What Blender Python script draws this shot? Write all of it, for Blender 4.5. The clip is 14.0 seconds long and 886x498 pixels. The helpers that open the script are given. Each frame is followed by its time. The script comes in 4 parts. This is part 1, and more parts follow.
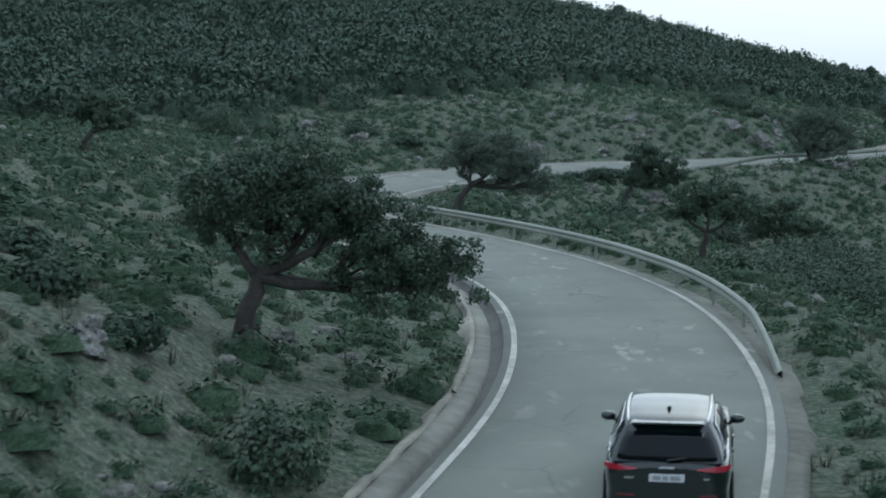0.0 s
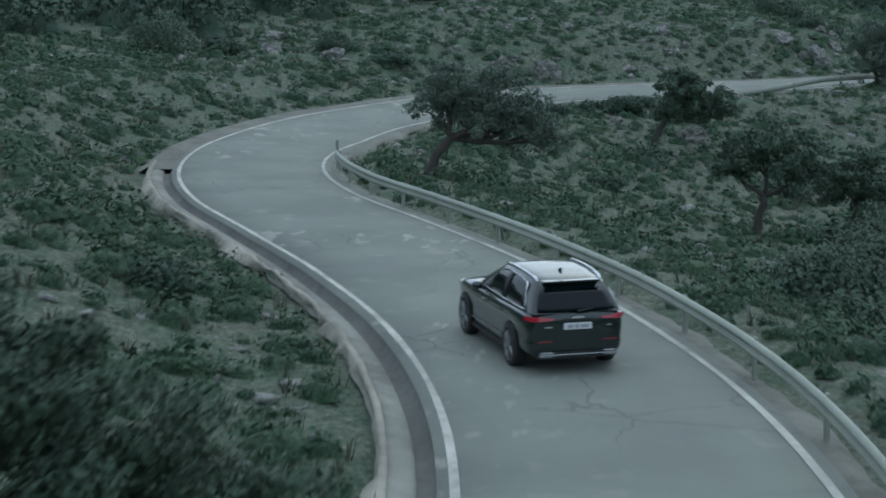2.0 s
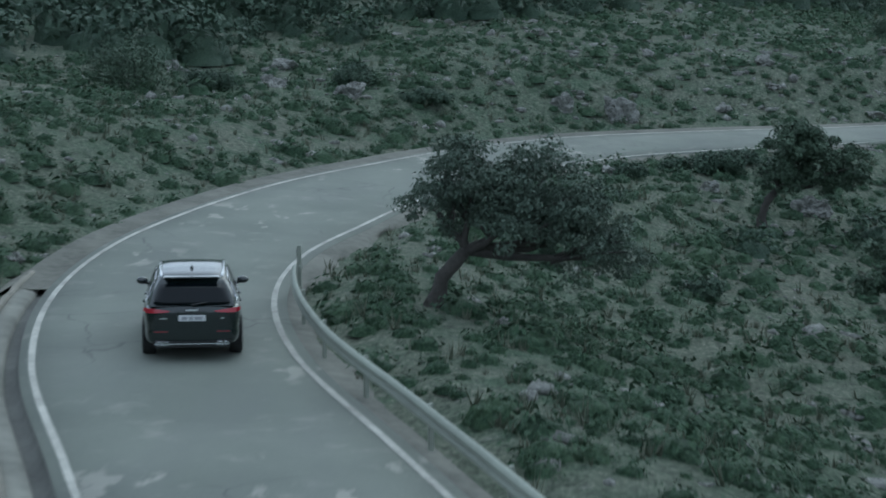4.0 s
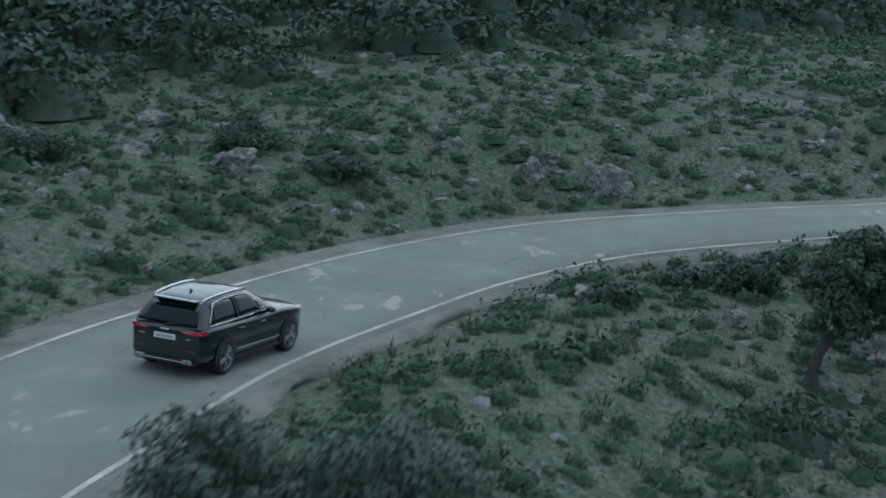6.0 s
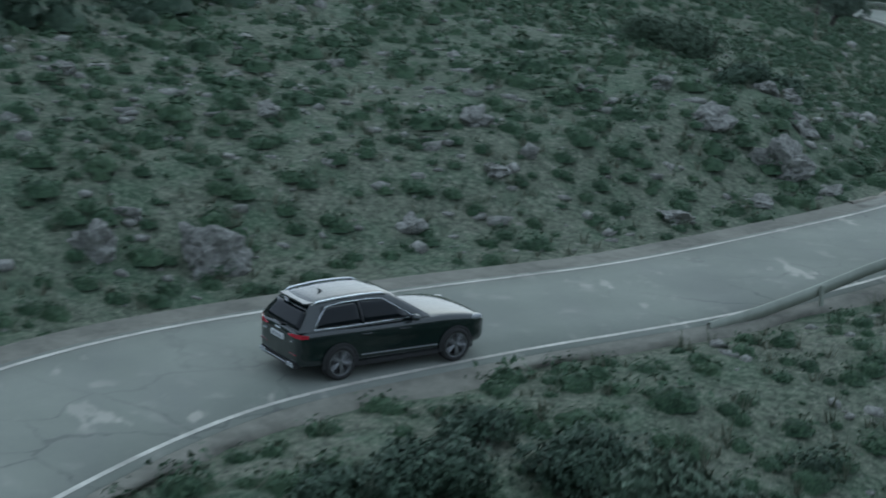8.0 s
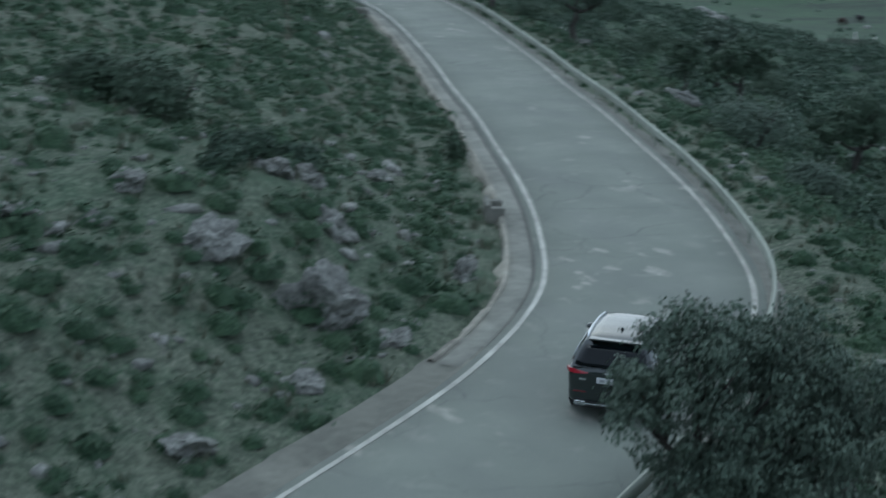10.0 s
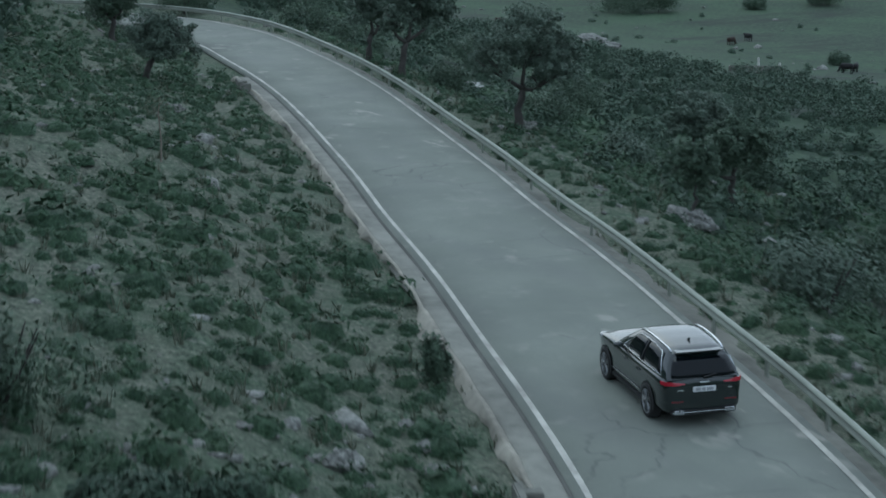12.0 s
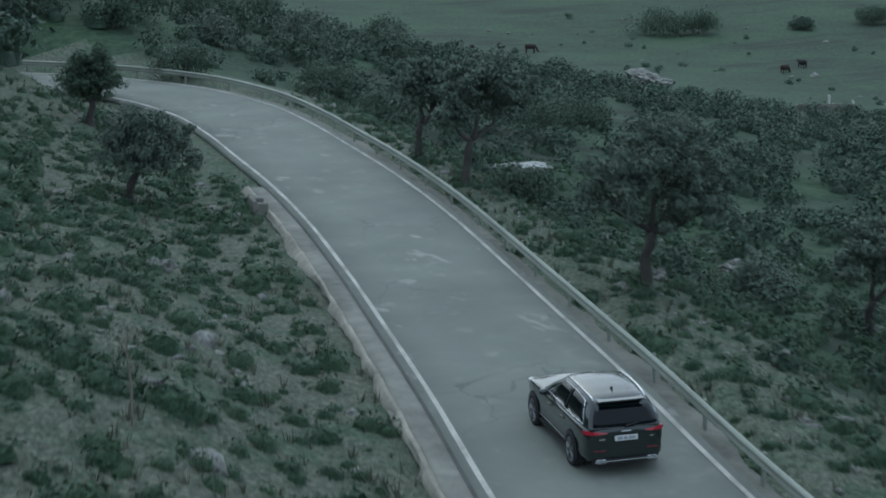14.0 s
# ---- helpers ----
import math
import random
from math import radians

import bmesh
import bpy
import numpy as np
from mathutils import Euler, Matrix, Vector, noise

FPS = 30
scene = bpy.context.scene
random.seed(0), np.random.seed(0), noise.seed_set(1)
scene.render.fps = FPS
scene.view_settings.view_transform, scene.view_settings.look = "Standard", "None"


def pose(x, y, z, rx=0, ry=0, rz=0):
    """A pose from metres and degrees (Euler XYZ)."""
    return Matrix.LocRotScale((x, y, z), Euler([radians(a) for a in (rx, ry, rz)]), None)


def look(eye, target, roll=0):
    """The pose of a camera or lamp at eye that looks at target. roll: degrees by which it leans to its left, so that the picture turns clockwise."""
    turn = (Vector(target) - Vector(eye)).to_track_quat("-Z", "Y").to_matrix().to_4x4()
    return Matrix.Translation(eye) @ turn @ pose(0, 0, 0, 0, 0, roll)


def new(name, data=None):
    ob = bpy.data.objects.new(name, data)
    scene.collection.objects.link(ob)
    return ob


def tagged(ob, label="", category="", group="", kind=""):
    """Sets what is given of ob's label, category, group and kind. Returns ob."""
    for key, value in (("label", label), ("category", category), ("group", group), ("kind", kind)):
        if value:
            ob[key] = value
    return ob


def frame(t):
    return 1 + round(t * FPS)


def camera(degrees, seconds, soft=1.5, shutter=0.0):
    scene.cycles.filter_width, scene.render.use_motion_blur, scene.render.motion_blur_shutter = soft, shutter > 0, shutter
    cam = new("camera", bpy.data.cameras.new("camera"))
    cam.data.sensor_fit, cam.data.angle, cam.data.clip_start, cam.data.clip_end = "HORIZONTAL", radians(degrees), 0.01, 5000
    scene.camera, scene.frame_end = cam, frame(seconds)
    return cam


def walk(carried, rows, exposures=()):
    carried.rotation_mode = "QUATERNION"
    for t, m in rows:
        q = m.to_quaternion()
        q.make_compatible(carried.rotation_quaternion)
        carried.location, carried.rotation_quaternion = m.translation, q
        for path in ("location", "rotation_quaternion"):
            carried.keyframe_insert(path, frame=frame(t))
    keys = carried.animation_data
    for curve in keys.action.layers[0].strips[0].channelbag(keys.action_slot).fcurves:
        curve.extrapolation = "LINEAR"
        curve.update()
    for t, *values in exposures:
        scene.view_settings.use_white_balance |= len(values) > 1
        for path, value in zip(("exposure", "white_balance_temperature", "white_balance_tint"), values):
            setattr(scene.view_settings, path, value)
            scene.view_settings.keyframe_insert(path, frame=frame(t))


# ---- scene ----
cam = camera(27.52, 14.0, soft=1.75, shutter=0.45)
# seconds, eye, yaw to the left of +y, pitch, roll
PATH = [
    (0, -0.00, 0.00, 5.91, -0.08, -4.92, -0.86),
    (0.5, 0.20, 5.72, 6.14, 0.06, -6.14, -0.79),
    (1, 0.75, 11.51, 6.46, 0.25, -7.39, -0.73),
    (1.5, 1.39, 17.25, 6.85, 0.40, -8.20, -0.65),
    (2, 2.00, 23.04, 7.08, 0.68, -8.42, -0.51),
    (4.3, 3.56, 49.84, 7.73, 3.31, -8.17, -0.04),
    (4.5, 3.75, 52.29, 7.81, 3.36, -8.14, -0.03),
    (5, 4.23, 58.45, 8.06, 3.40, -8.11, -0.09),
    (5.5, 4.60, 64.39, 8.29, 3.41, -8.10, -0.03),
    (6, 4.95, 70.52, 8.57, 3.21, -8.11, 0.02),
    (6.5, 5.37, 76.34, 8.84, 2.06, -8.15, -0.03),
    (7, 5.70, 82.34, 9.26, -0.50, -8.51, -0.19),
    (7.2, 5.82, 84.70, 9.42, -2.02, -8.96, -0.25),
    (9.3, 9.10, 108.02, 11.62, -19.81, -13.14, 0.94),
    (9.5, 9.66, 110.29, 11.78, -21.79, -13.18, 0.72),
    (10, 11.29, 115.99, 12.14, -26.99, -13.21, 0.21),
    (10.5, 13.07, 121.41, 12.33, -31.63, -13.18, -0.27),
    (11, 15.03, 126.97, 12.64, -31.96, -13.14, -0.42),
    (11.5, 17.03, 132.40, 12.88, -31.90, -13.08, -0.54),
    (12, 19.21, 137.94, 13.22, -31.84, -13.07, -0.57),
    (12.5, 21.53, 143.40, 13.47, -31.82, -13.04, -0.55),
    (13, 24.10, 148.92, 13.81, -31.72, -13.03, -0.69),
    (13.5, 26.83, 154.27, 14.08, -31.59, -12.98, -1.00),
    (14, 29.67, 159.94, 14.33, -31.53, -12.93, -1.22),
]


def aim(t, x, y, z, yaw, pitch, roll):
    a, b = radians(yaw), radians(pitch)
    ahead = Vector((-math.sin(a) * math.cos(b), math.cos(a) * math.cos(b), math.sin(b)))
    eye = Vector((x, y, z))
    return t, look(eye, eye + ahead * 50, roll)


walk(cam, [aim(*row) for row in PATH], exposures=[(0.0, 0.14, 5200, -8), (2.0, 0.1, 5120, -9), (4.5, 0.03, 5080, -9), (14.0, 0.0, 5080, -9)])

# ---- sky and sun: a bright overcast evening ----
world = bpy.data.worlds.new("overcast_sky")
scene.world = world
world.use_nodes = True
wn = world.node_tree.nodes
wl = world.node_tree.links
sky = wn.new("ShaderNodeTexSky")
sky.sky_type = "NISHITA"
sky.sun_disc = False
sky.sun_elevation, sky.sun_rotation = radians(32), radians(20)
sky.air_density, sky.dust_density, sky.ozone_density = 1.0, 4.0, 1.0
cloud = wn.new("ShaderNodeMixRGB")
cloud.inputs[0].default_value = 0.8
cloud.inputs[2].default_value = (8.9, 8.4, 9.1, 1)
wl.new(sky.outputs[0], cloud.inputs[1])
wl.new(cloud.outputs[0], wn["Background"].inputs[0])
wn["Background"].inputs[1].default_value = 0.1
sun = new("sun", bpy.data.lights.new("sun", "SUN"))
sun.data.energy, sun.data.angle, sun.data.color = 0.5, radians(40), (1.0, 0.95, 0.88)
sun.matrix_world = look((30, 160, 80), (20, 130, 0))

# ---- materials ----


def material(name):
    m = bpy.data.materials.new(name)
    m.use_nodes = True
    return m, m.node_tree.nodes, m.node_tree.links, m.node_tree.nodes["Principled BSDF"]


def noise_node(n, l, scale, detail=6.0, rough=0.6, coord=None, stretch=None):
    t = n.new("ShaderNodeTexNoise")
    t.inputs["Scale"].default_value, t.inputs["Detail"].default_value = scale, detail
    t.inputs["Roughness"].default_value = rough
    if coord:
        if stretch:
            mp = n.new("ShaderNodeMapping")
            mp.inputs["Scale"].default_value = stretch
            l.new(coord, mp.inputs[0])
            coord = mp.outputs[0]
        l.new(coord, t.inputs["Vector"])
    return t.outputs["Fac"]


def ramp(n, l, fac, stops):
    r = n.new("ShaderNodeValToRGB")
    while len(r.color_ramp.elements) < len(stops):
        r.color_ramp.elements.new(0.5)
    for e, (p, c) in zip(r.color_ramp.elements, stops):
        e.position, e.color = p, (*c, 1)
    l.new(fac, r.inputs[0])
    return r.outputs[0]


def mix(n, l, fac, a, b, how="MIX"):
    m = n.new("ShaderNodeMixRGB")
    m.blend_type = how
    for sock, v in zip(m.inputs, (fac, a, b)):
        if isinstance(v, (int, float)):
            sock.default_value = v
        elif isinstance(v, tuple):
            sock.default_value = (*v, 1)
        else:
            l.new(v, sock)
    return m.outputs[0]


def bump(n, l, p, height, strength=0.5, distance=0.05):
    b = n.new("ShaderNodeBump")
    b.inputs["Strength"].default_value, b.inputs["Distance"].default_value = strength, distance
    l.new(height, b.inputs["Height"])
    l.new(b.outputs[0], p.inputs["Normal"])


def plain(name, colour, rough=0.5, metal=0.0, coat=0.0, vary=0.25, scale=8.0, relief=0.0, emit=0.0):
    """A surface of one colour, broken by two sizes of mottling."""
    m, n, l, p = material(name)
    co = n.new("ShaderNodeTexCoord").outputs["Object"]
    f = noise_node(n, l, scale, 8, 0.65, co)
    g = noise_node(n, l, scale * 0.13, 4, 0.5, co)
    lo, hi = tuple(c * (1 - vary) for c in colour), tuple(min(1, c * (1 + vary)) for c in colour)
    c = mix(n, l, 0.5, ramp(n, l, f, [(0.3, lo), (0.7, hi)]), ramp(n, l, g, [(0.35, lo), (0.65, hi)]))
    l.new(c, p.inputs["Base Color"])
    p.inputs["Roughness"].default_value, p.inputs["Metallic"].default_value = rough, metal
    p.inputs["Coat Weight"].default_value, p.inputs["Coat Roughness"].default_value = coat, 0.03
    if relief:
        bump(n, l, p, f, 0.6, relief)
    if emit:
        l.new(c, p.inputs["Emission Color"])
        p.inputs["Emission Strength"].default_value = emit
    return m


def ground_material():
    m, n, l, p = material("hillside_earth_and_grass")
    co = n.new("ShaderNodeTexCoord").outputs["Object"]
    big = noise_node(n, l, 0.035, 5, 0.6, co)
    mid = noise_node(n, l, 0.55, 6, 0.65, co)
    fine = noise_node(n, l, 5.0, 8, 0.75, co)
    grass = ramp(n, l, fine, [(0.34, (0.024, 0.043, 0.027)), (0.5, (0.068, 0.102, 0.064)), (0.66, (0.145, 0.182, 0.125))])
    dry = ramp(n, l, fine, [(0.34, (0.042, 0.05, 0.039)), (0.5, (0.122, 0.131, 0.1)), (0.68, (0.265, 0.265, 0.208))])
    c = mix(n, l, ramp(n, l, mid, [(0.36, (0, 0, 0)), (0.54, (0.95, 0.95, 0.95))]), grass, dry)
    c = mix(n, l, ramp(n, l, big, [(0.4, (0, 0, 0)), (0.65, (0.6, 0.6, 0.6))]), c, grass)
    tuft = noise_node(n, l, 1.25, 5, 0.7, co)
    c = mix(n, l, ramp(n, l, tuft, [(0.56, (0, 0, 0)), (0.64, (0.4, 0.4, 0.4))]), c, ramp(n, l, fine, [(0.3, (0.016, 0.03, 0.018)), (0.7, (0.06, 0.09, 0.05))]))
    speck = noise_node(n, l, 8.0, 8, 0.8, co)
    c = mix(n, l, 0.75, c, ramp(n, l, speck, [(0.36, (0.42, 0.45, 0.42)), (0.5, (1, 1, 1)), (0.66, (1.0, 1.0, 1.0))]), "MULTIPLY")
    c = mix(n, l, ramp(n, l, speck, [(0.54, (0, 0, 0)), (0.66, (0.75, 0.75, 0.75))]), c, (0.31, 0.31, 0.245))
    stone = noise_node(n, l, 2.3, 4, 0.6, co)
    c = mix(n, l, ramp(n, l, stone, [(0.62, (0, 0, 0)), (0.7, (0.6, 0.6, 0.6))]), c, (0.24, 0.232, 0.205))
    l.new(c, p.inputs["Base Color"])
    p.inputs["Roughness"].default_value = 0.95
    p.inputs["Specular IOR Level"].default_value = 0.2
    bump(n, l, p, speck, 0.8, 0.06)
    return m


def meadow_material():
    m, n, l, p = material("grazed_meadow")
    co = n.new("ShaderNodeTexCoord").outputs["Object"]
    a = noise_node(n, l, 0.06, 6, 0.6, co)
    b = noise_node(n, l, 1.6, 8, 0.7, co)
    c = mix(n, l, 0.5, ramp(n, l, a, [(0.38, (0.008, 0.023, 0.01)), (0.62, (0.032, 0.074, 0.028))]), ramp(n, l, b, [(0.4, (0.006, 0.016, 0.008)), (0.6, (0.066, 0.105, 0.05))]))
    stripe = noise_node(n, l, 0.05, 5, 0.65, co, (0.6, 1.6, 1.0))
    c = mix(n, l, ramp(n, l, stripe, [(0.54, (0, 0, 0)), (0.62, (0.8, 0.8, 0.8))]), c, (0.012, 0.018, 0.011))
    l.new(c, p.inputs["Base Color"])
    p.inputs["Roughness"].default_value = 0.95
    return m


def asphalt_material():
    m, n, l, p = material("worn_grey_asphalt")
    co = n.new("ShaderNodeTexCoord").outputs["Object"]
    grain = noise_node(n, l, 40, 4, 0.7, co)
    patch = noise_node(n, l, 0.25, 5, 0.55, co)
    blot = noise_node(n, l, 1.1, 6, 0.6, co)
    c = mix(n, l, 0.55, ramp(n, l, grain, [(0.3, (0.108, 0.12, 0.102)), (0.7, (0.216, 0.232, 0.198))]), ramp(n, l, patch, [(0.35, (0.126, 0.138, 0.118)), (0.65, (0.206, 0.219, 0.186))]))
    c = mix(n, l, ramp(n, l, blot, [(0.58, (0, 0, 0)), (0.75, (0.5, 0.5, 0.5))]), c, (0.3, 0.295, 0.26))
    streak = noise_node(n, l, 0.5, 5, 0.6, co, (1.0, 0.28, 1.0))
    c = mix(n, l, ramp(n, l, streak, [(0.45, (0, 0, 0)), (0.7, (0.35, 0.35, 0.35))]), c, (0.13, 0.132, 0.13))
    wander = n.new("ShaderNodeTexNoise")
    wander.inputs["Scale"].default_value, wander.inputs["Detail"].default_value = 0.9, 6
    l.new(co, wander.inputs["Vector"])
    crack = n.new("ShaderNodeTexVoronoi")
    crack.feature = "DISTANCE_TO_EDGE"
    crack.inputs["Scale"].default_value = 0.3
    l.new(mix(n, l, 1.0, co, wander.outputs["Color"], "ADD"), crack.inputs["Vector"])
    where = ramp(n, l, noise_node(n, l, 0.11, 4, 0.6, co), [(0.48, (0, 0, 0)), (0.57, (1, 1, 1))])
    fine = ramp(n, l, crack.outputs["Distance"], [(0.003, (0.6, 0.6, 0.6)), (0.012, (0, 0, 0))])
    c = mix(n, l, mix(n, l, 1.0, where, fine, "MULTIPLY"), c, (0.07, 0.07, 0.07))
    scar = noise_node(n, l, 1.6, 4, 0.5, co, (1.0, 0.4, 1.0))
    place = ramp(n, l, noise_node(n, l, 0.13, 3, 0.5, co), [(0.49, (0, 0, 0)), (0.58, (1, 1, 1))])
    c = mix(n, l, mix(n, l, 1.0, place, ramp(n, l, scar, [(0.61, (0, 0, 0)), (0.67, (0.5, 0.5, 0.5))]), "MULTIPLY"), c, (0.42, 0.4, 0.35))
    l.new(c, p.inputs["Base Color"])
    p.inputs["Roughness"].default_value = 0.82
    bump(n, l, p, grain, 0.35, 0.01)
    return m


def foliage(name, dark, mid, light, rough=0.6):
    """Leaves: tone by leaf and by broad drifts over the hillside."""
    m, n, l, p = material(name)
    isl = n.new("ShaderNodeNewGeometry").outputs["Random Per Island"]
    co = n.new("ShaderNodeTexCoord").outputs["Object"]
    drift = noise_node(n, l, 0.45, 3, 0.5, co)
    c = mix(n, l, 0.5, ramp(n, l, isl, [(0.0, dark), (0.55, mid), (1.0, light)]), ramp(n, l, drift, [(0.3, dark), (0.5, mid), (0.7, light)]))
    fleck = noise_node(n, l, 16.0, 5, 0.7, co)
    c = mix(n, l, 0.6, c, ramp(n, l, fleck, [(0.38, dark), (0.5, mid), (0.64, light)]))
    l.new(c, p.inputs["Base Color"])
    p.inputs["Roughness"].default_value = rough
    p.inputs["Specular IOR Level"].default_value = 0.3
    bump(n, l, p, fleck, 0.9, 0.08)
    return m


def rock_material():
    m, n, l, p = material("grey_limestone")
    co = n.new("ShaderNodeTexCoord").outputs["Object"]
    a = noise_node(n, l, 1.3, 8, 0.7, co)
    b = noise_node(n, l, 9.0, 6, 0.7, co)
    c = mix(n, l, 0.55, ramp(n, l, a, [(0.36, (0.055, 0.058, 0.053)), (0.5, (0.2, 0.205, 0.19)), (0.66, (0.42, 0.422, 0.39))]), ramp(n, l, b, [(0.4, (0.07, 0.071, 0.064)), (0.6, (0.33, 0.324, 0.292))]))
    l.new(c, p.inputs["Base Color"])
    p.inputs["Roughness"].default_value = 0.9
    bump(n, l, p, b, 0.9, 0.06)
    return m


GROUND = ground_material()
MEADOW = meadow_material()
ASPHALT = asphalt_material()
ROCK = rock_material()
LINE = plain("worn_white_road_paint", (0.38, 0.37, 0.33), 0.75, vary=0.5, scale=5)
KERB = plain("pale_crumbling_kerb", (0.25, 0.235, 0.195), 0.92, vary=0.5, scale=2.5, relief=0.03)
CONCRETE = plain("stained_gutter_concrete", (0.19, 0.188, 0.162), 0.92, vary=0.5, scale=2, relief=0.02)
DAMP = plain("damp_dirty_gutter_bed", (0.095, 0.095, 0.086), 0.85, vary=0.4, scale=4, relief=0.02)
GRAVEL = plain("pale_gravel_verge", (0.145, 0.143, 0.12), 0.95, vary=0.5, scale=3, relief=0.04)
STEEL = plain("weathered_galvanised_steel", (0.26, 0.28, 0.235), 0.6, metal=0.15, vary=0.2, scale=2.5)
BARK = plain("grey_brown_bark", (0.062, 0.057, 0.05), 0.95, vary=0.5, scale=9, relief=0.05)
TWIG = plain("dry_grey_twig", (0.2, 0.17, 0.14), 0.95, vary=0.4, scale=9)
OLIVE = foliage("dark_evergreen_oak_leaves", (0.027, 0.047, 0.028), (0.073, 0.112, 0.071), (0.15, 0.195, 0.128))
SILVER = foliage("grey_green_olive_leaves", (0.042, 0.066, 0.048), (0.108, 0.148, 0.108), (0.2, 0.24, 0.18))
MAQUIS = foliage("scrub_leaves", (0.016, 0.033, 0.021), (0.05, 0.084, 0.054), (0.112, 0.156, 0.1))
CUSHION = foliage("cushion_shrub_leaves", (0.011, 0.027, 0.014), (0.042, 0.084, 0.042), (0.115, 0.168, 0.09), 0.7)
GRASS = foliage("dry_grass_blades", (0.06, 0.075, 0.05), (0.135, 0.152, 0.105), (0.25, 0.25, 0.185), 0.8)

# ---- the road's line over the ground ----
AXIS = [
    (-1.3, 13.95), (0.5, 21.45), (2.33, 28.95), (3.85, 36.56), (4.52, 44.19), (4.35, 51.99), (3.15, 59.53), (1.05, 66.86),
    (-1.55, 74.13), (-4.15, 81.39), (-5.76, 88.97), (-6.08, 96.7), (-5.1, 104.33), (-3.58, 111.74), (-0.97, 119.03), (2.12, 125.94),
    (6.46, 131.88), (12.57, 135.78), (19.51, 139.15), (25.8, 143.7), (31.8, 148.68), (36.92, 154.49), (40.69, 161.16), (43.91, 168.14),
    (46.83, 175.33), (49.67, 182.45), (52.29, 189.68), (55.06, 196.89), (57.7, 204.17), (60.29, 211.44), (62.75, 218.72), (64.96, 226.11),
    (66.9, 233.63), (68.77, 241.06), (70.18, 248.64), (70.28, 256.26), (68.2, 263.57), (64.34, 270.11), (59.29, 275.55), (52.83, 279.83),
]
RISE = (-2.1527, -2.2041, 0.2746, 0.4336, 0.16)
HALF = 2.7


# low swells of the roadway and its cross fall, by y; the half width's change, by length
SWELL = [(25.7, 0.094), (41.4, 0.018), (57.3, -0.026), (80.2, 0.001), (95.8, 0.031), (111.7, 0.08), (133, 0.085), (140.4, 0.111), (156.3, 0.062), (178.1, 0.033), (208, 0.003), (246.5, 0)]
BANK = [(25.7, 0.018), (49.4, 0.004), (72.7, 0), (87.9, 0.017), (95.8, 0.051), (103.8, 0.083), (133, 0.086), (137, 0.071), (140.4, 0.045), (150.2, 0.015), (170.7, -0.01), (200.5, 0), (223.3, -0.006), (246.5, -0.014)]
WIDER = [(12, 0.12), (28, 0.05), (44, -0.05), (72, -0.08), (92, 0.03), (116, -0.02), (148, 0.02), (164, 0.1), (188, 0.05), (220, -0.07), (244, 0.02)]


def axis_points(step):
    k = [Vector(p) for p in AXIS]
    k = [2 * k[0] - k[1], *k, 2 * k[-1] - k[-2]]
    fine = []
    for a, b, c, d in zip(k, k[1:], k[2:], k[3:]):
        for j in range(24):
            u = j / 24
            fine.append(0.5 * (2 * b + (c - a) * u + (2 * a - 5 * b + 4 * c - d) * u * u + (3 * b - a - 3 * c + d) * u**3))
    fine = np.array([tuple(v) for v in fine])
    s = np.r_[0, np.cumsum(np.hypot(*np.diff(fine, axis=0).T))]
    q = np.arange(0, s[-1], step)
    p = np.c_[np.interp(q, s, fine[:, 0]), np.interp(q, s, fine[:, 1])]
    t = np.gradient(p, axis=0)
    return q, p, t / np.hypot(*t.T)[:, None]


ST, SP, TA = axis_points(0.5)


def rise(y):
    return np.polyval(RISE, (np.clip(y, 18, 252) - 190) / 130) + np.interp(y, *zip(*SWELL))


def tilt(y):
    """The cross fall of the road: banked in its sharp right bend."""
    return np.interp(y, *zip(*BANK))


def widen(s):
    """By how much each half of the road is wider than usual."""
    return np.interp(np.asarray(s, float), *zip(*WIDER))


def road_at(s, d, up=0.0):
    """The place at a length s along the road and d metres to the right of its middle."""
    x, y = np.interp(s, ST, SP[:, 0]), np.interp(s, ST, SP[:, 1])
    tx, ty = np.interp(s, ST, TA[:, 0]), np.interp(s, ST, TA[:, 1])
    return x + ty * d, y - tx * d, rise(y) - tilt(y) * np.clip(d, -3.5, 3.5) + up


def road_side(x, y):
    """Length along the road and distance to its right, for arrays of places."""
    x, y = np.ravel(x), np.ravel(y)
    s, d = np.empty(len(x)), np.empty(len(x))
    P, T, S = SP[::4], TA[::4], ST[::4]
    for a in range(0, len(x), 20000):
        dx, dy = x[a : a + 20000, None] - P[:, 0], y[a : a + 20000, None] - P[:, 1]
        k = np.argmin(dx * dx + dy * dy, 1)
        r = np.arange(len(k))
        s[a : a + 20000] = S[k] + dx[r, k] * T[k, 0] + dy[r, k] * T[k, 1]
        d[a : a + 20000] = np.where(True, dx[r, k] * T[k, 1] - dy[r, k] * T[k, 0], 0)
        far = np.sqrt(dx[r, k] ** 2 + dy[r, k] ** 2)
        d[a : a + 20000] = np.sign(d[a : a + 20000]) * np.maximum(np.abs(d[a : a + 20000]), far * 0.98)
    return s, d


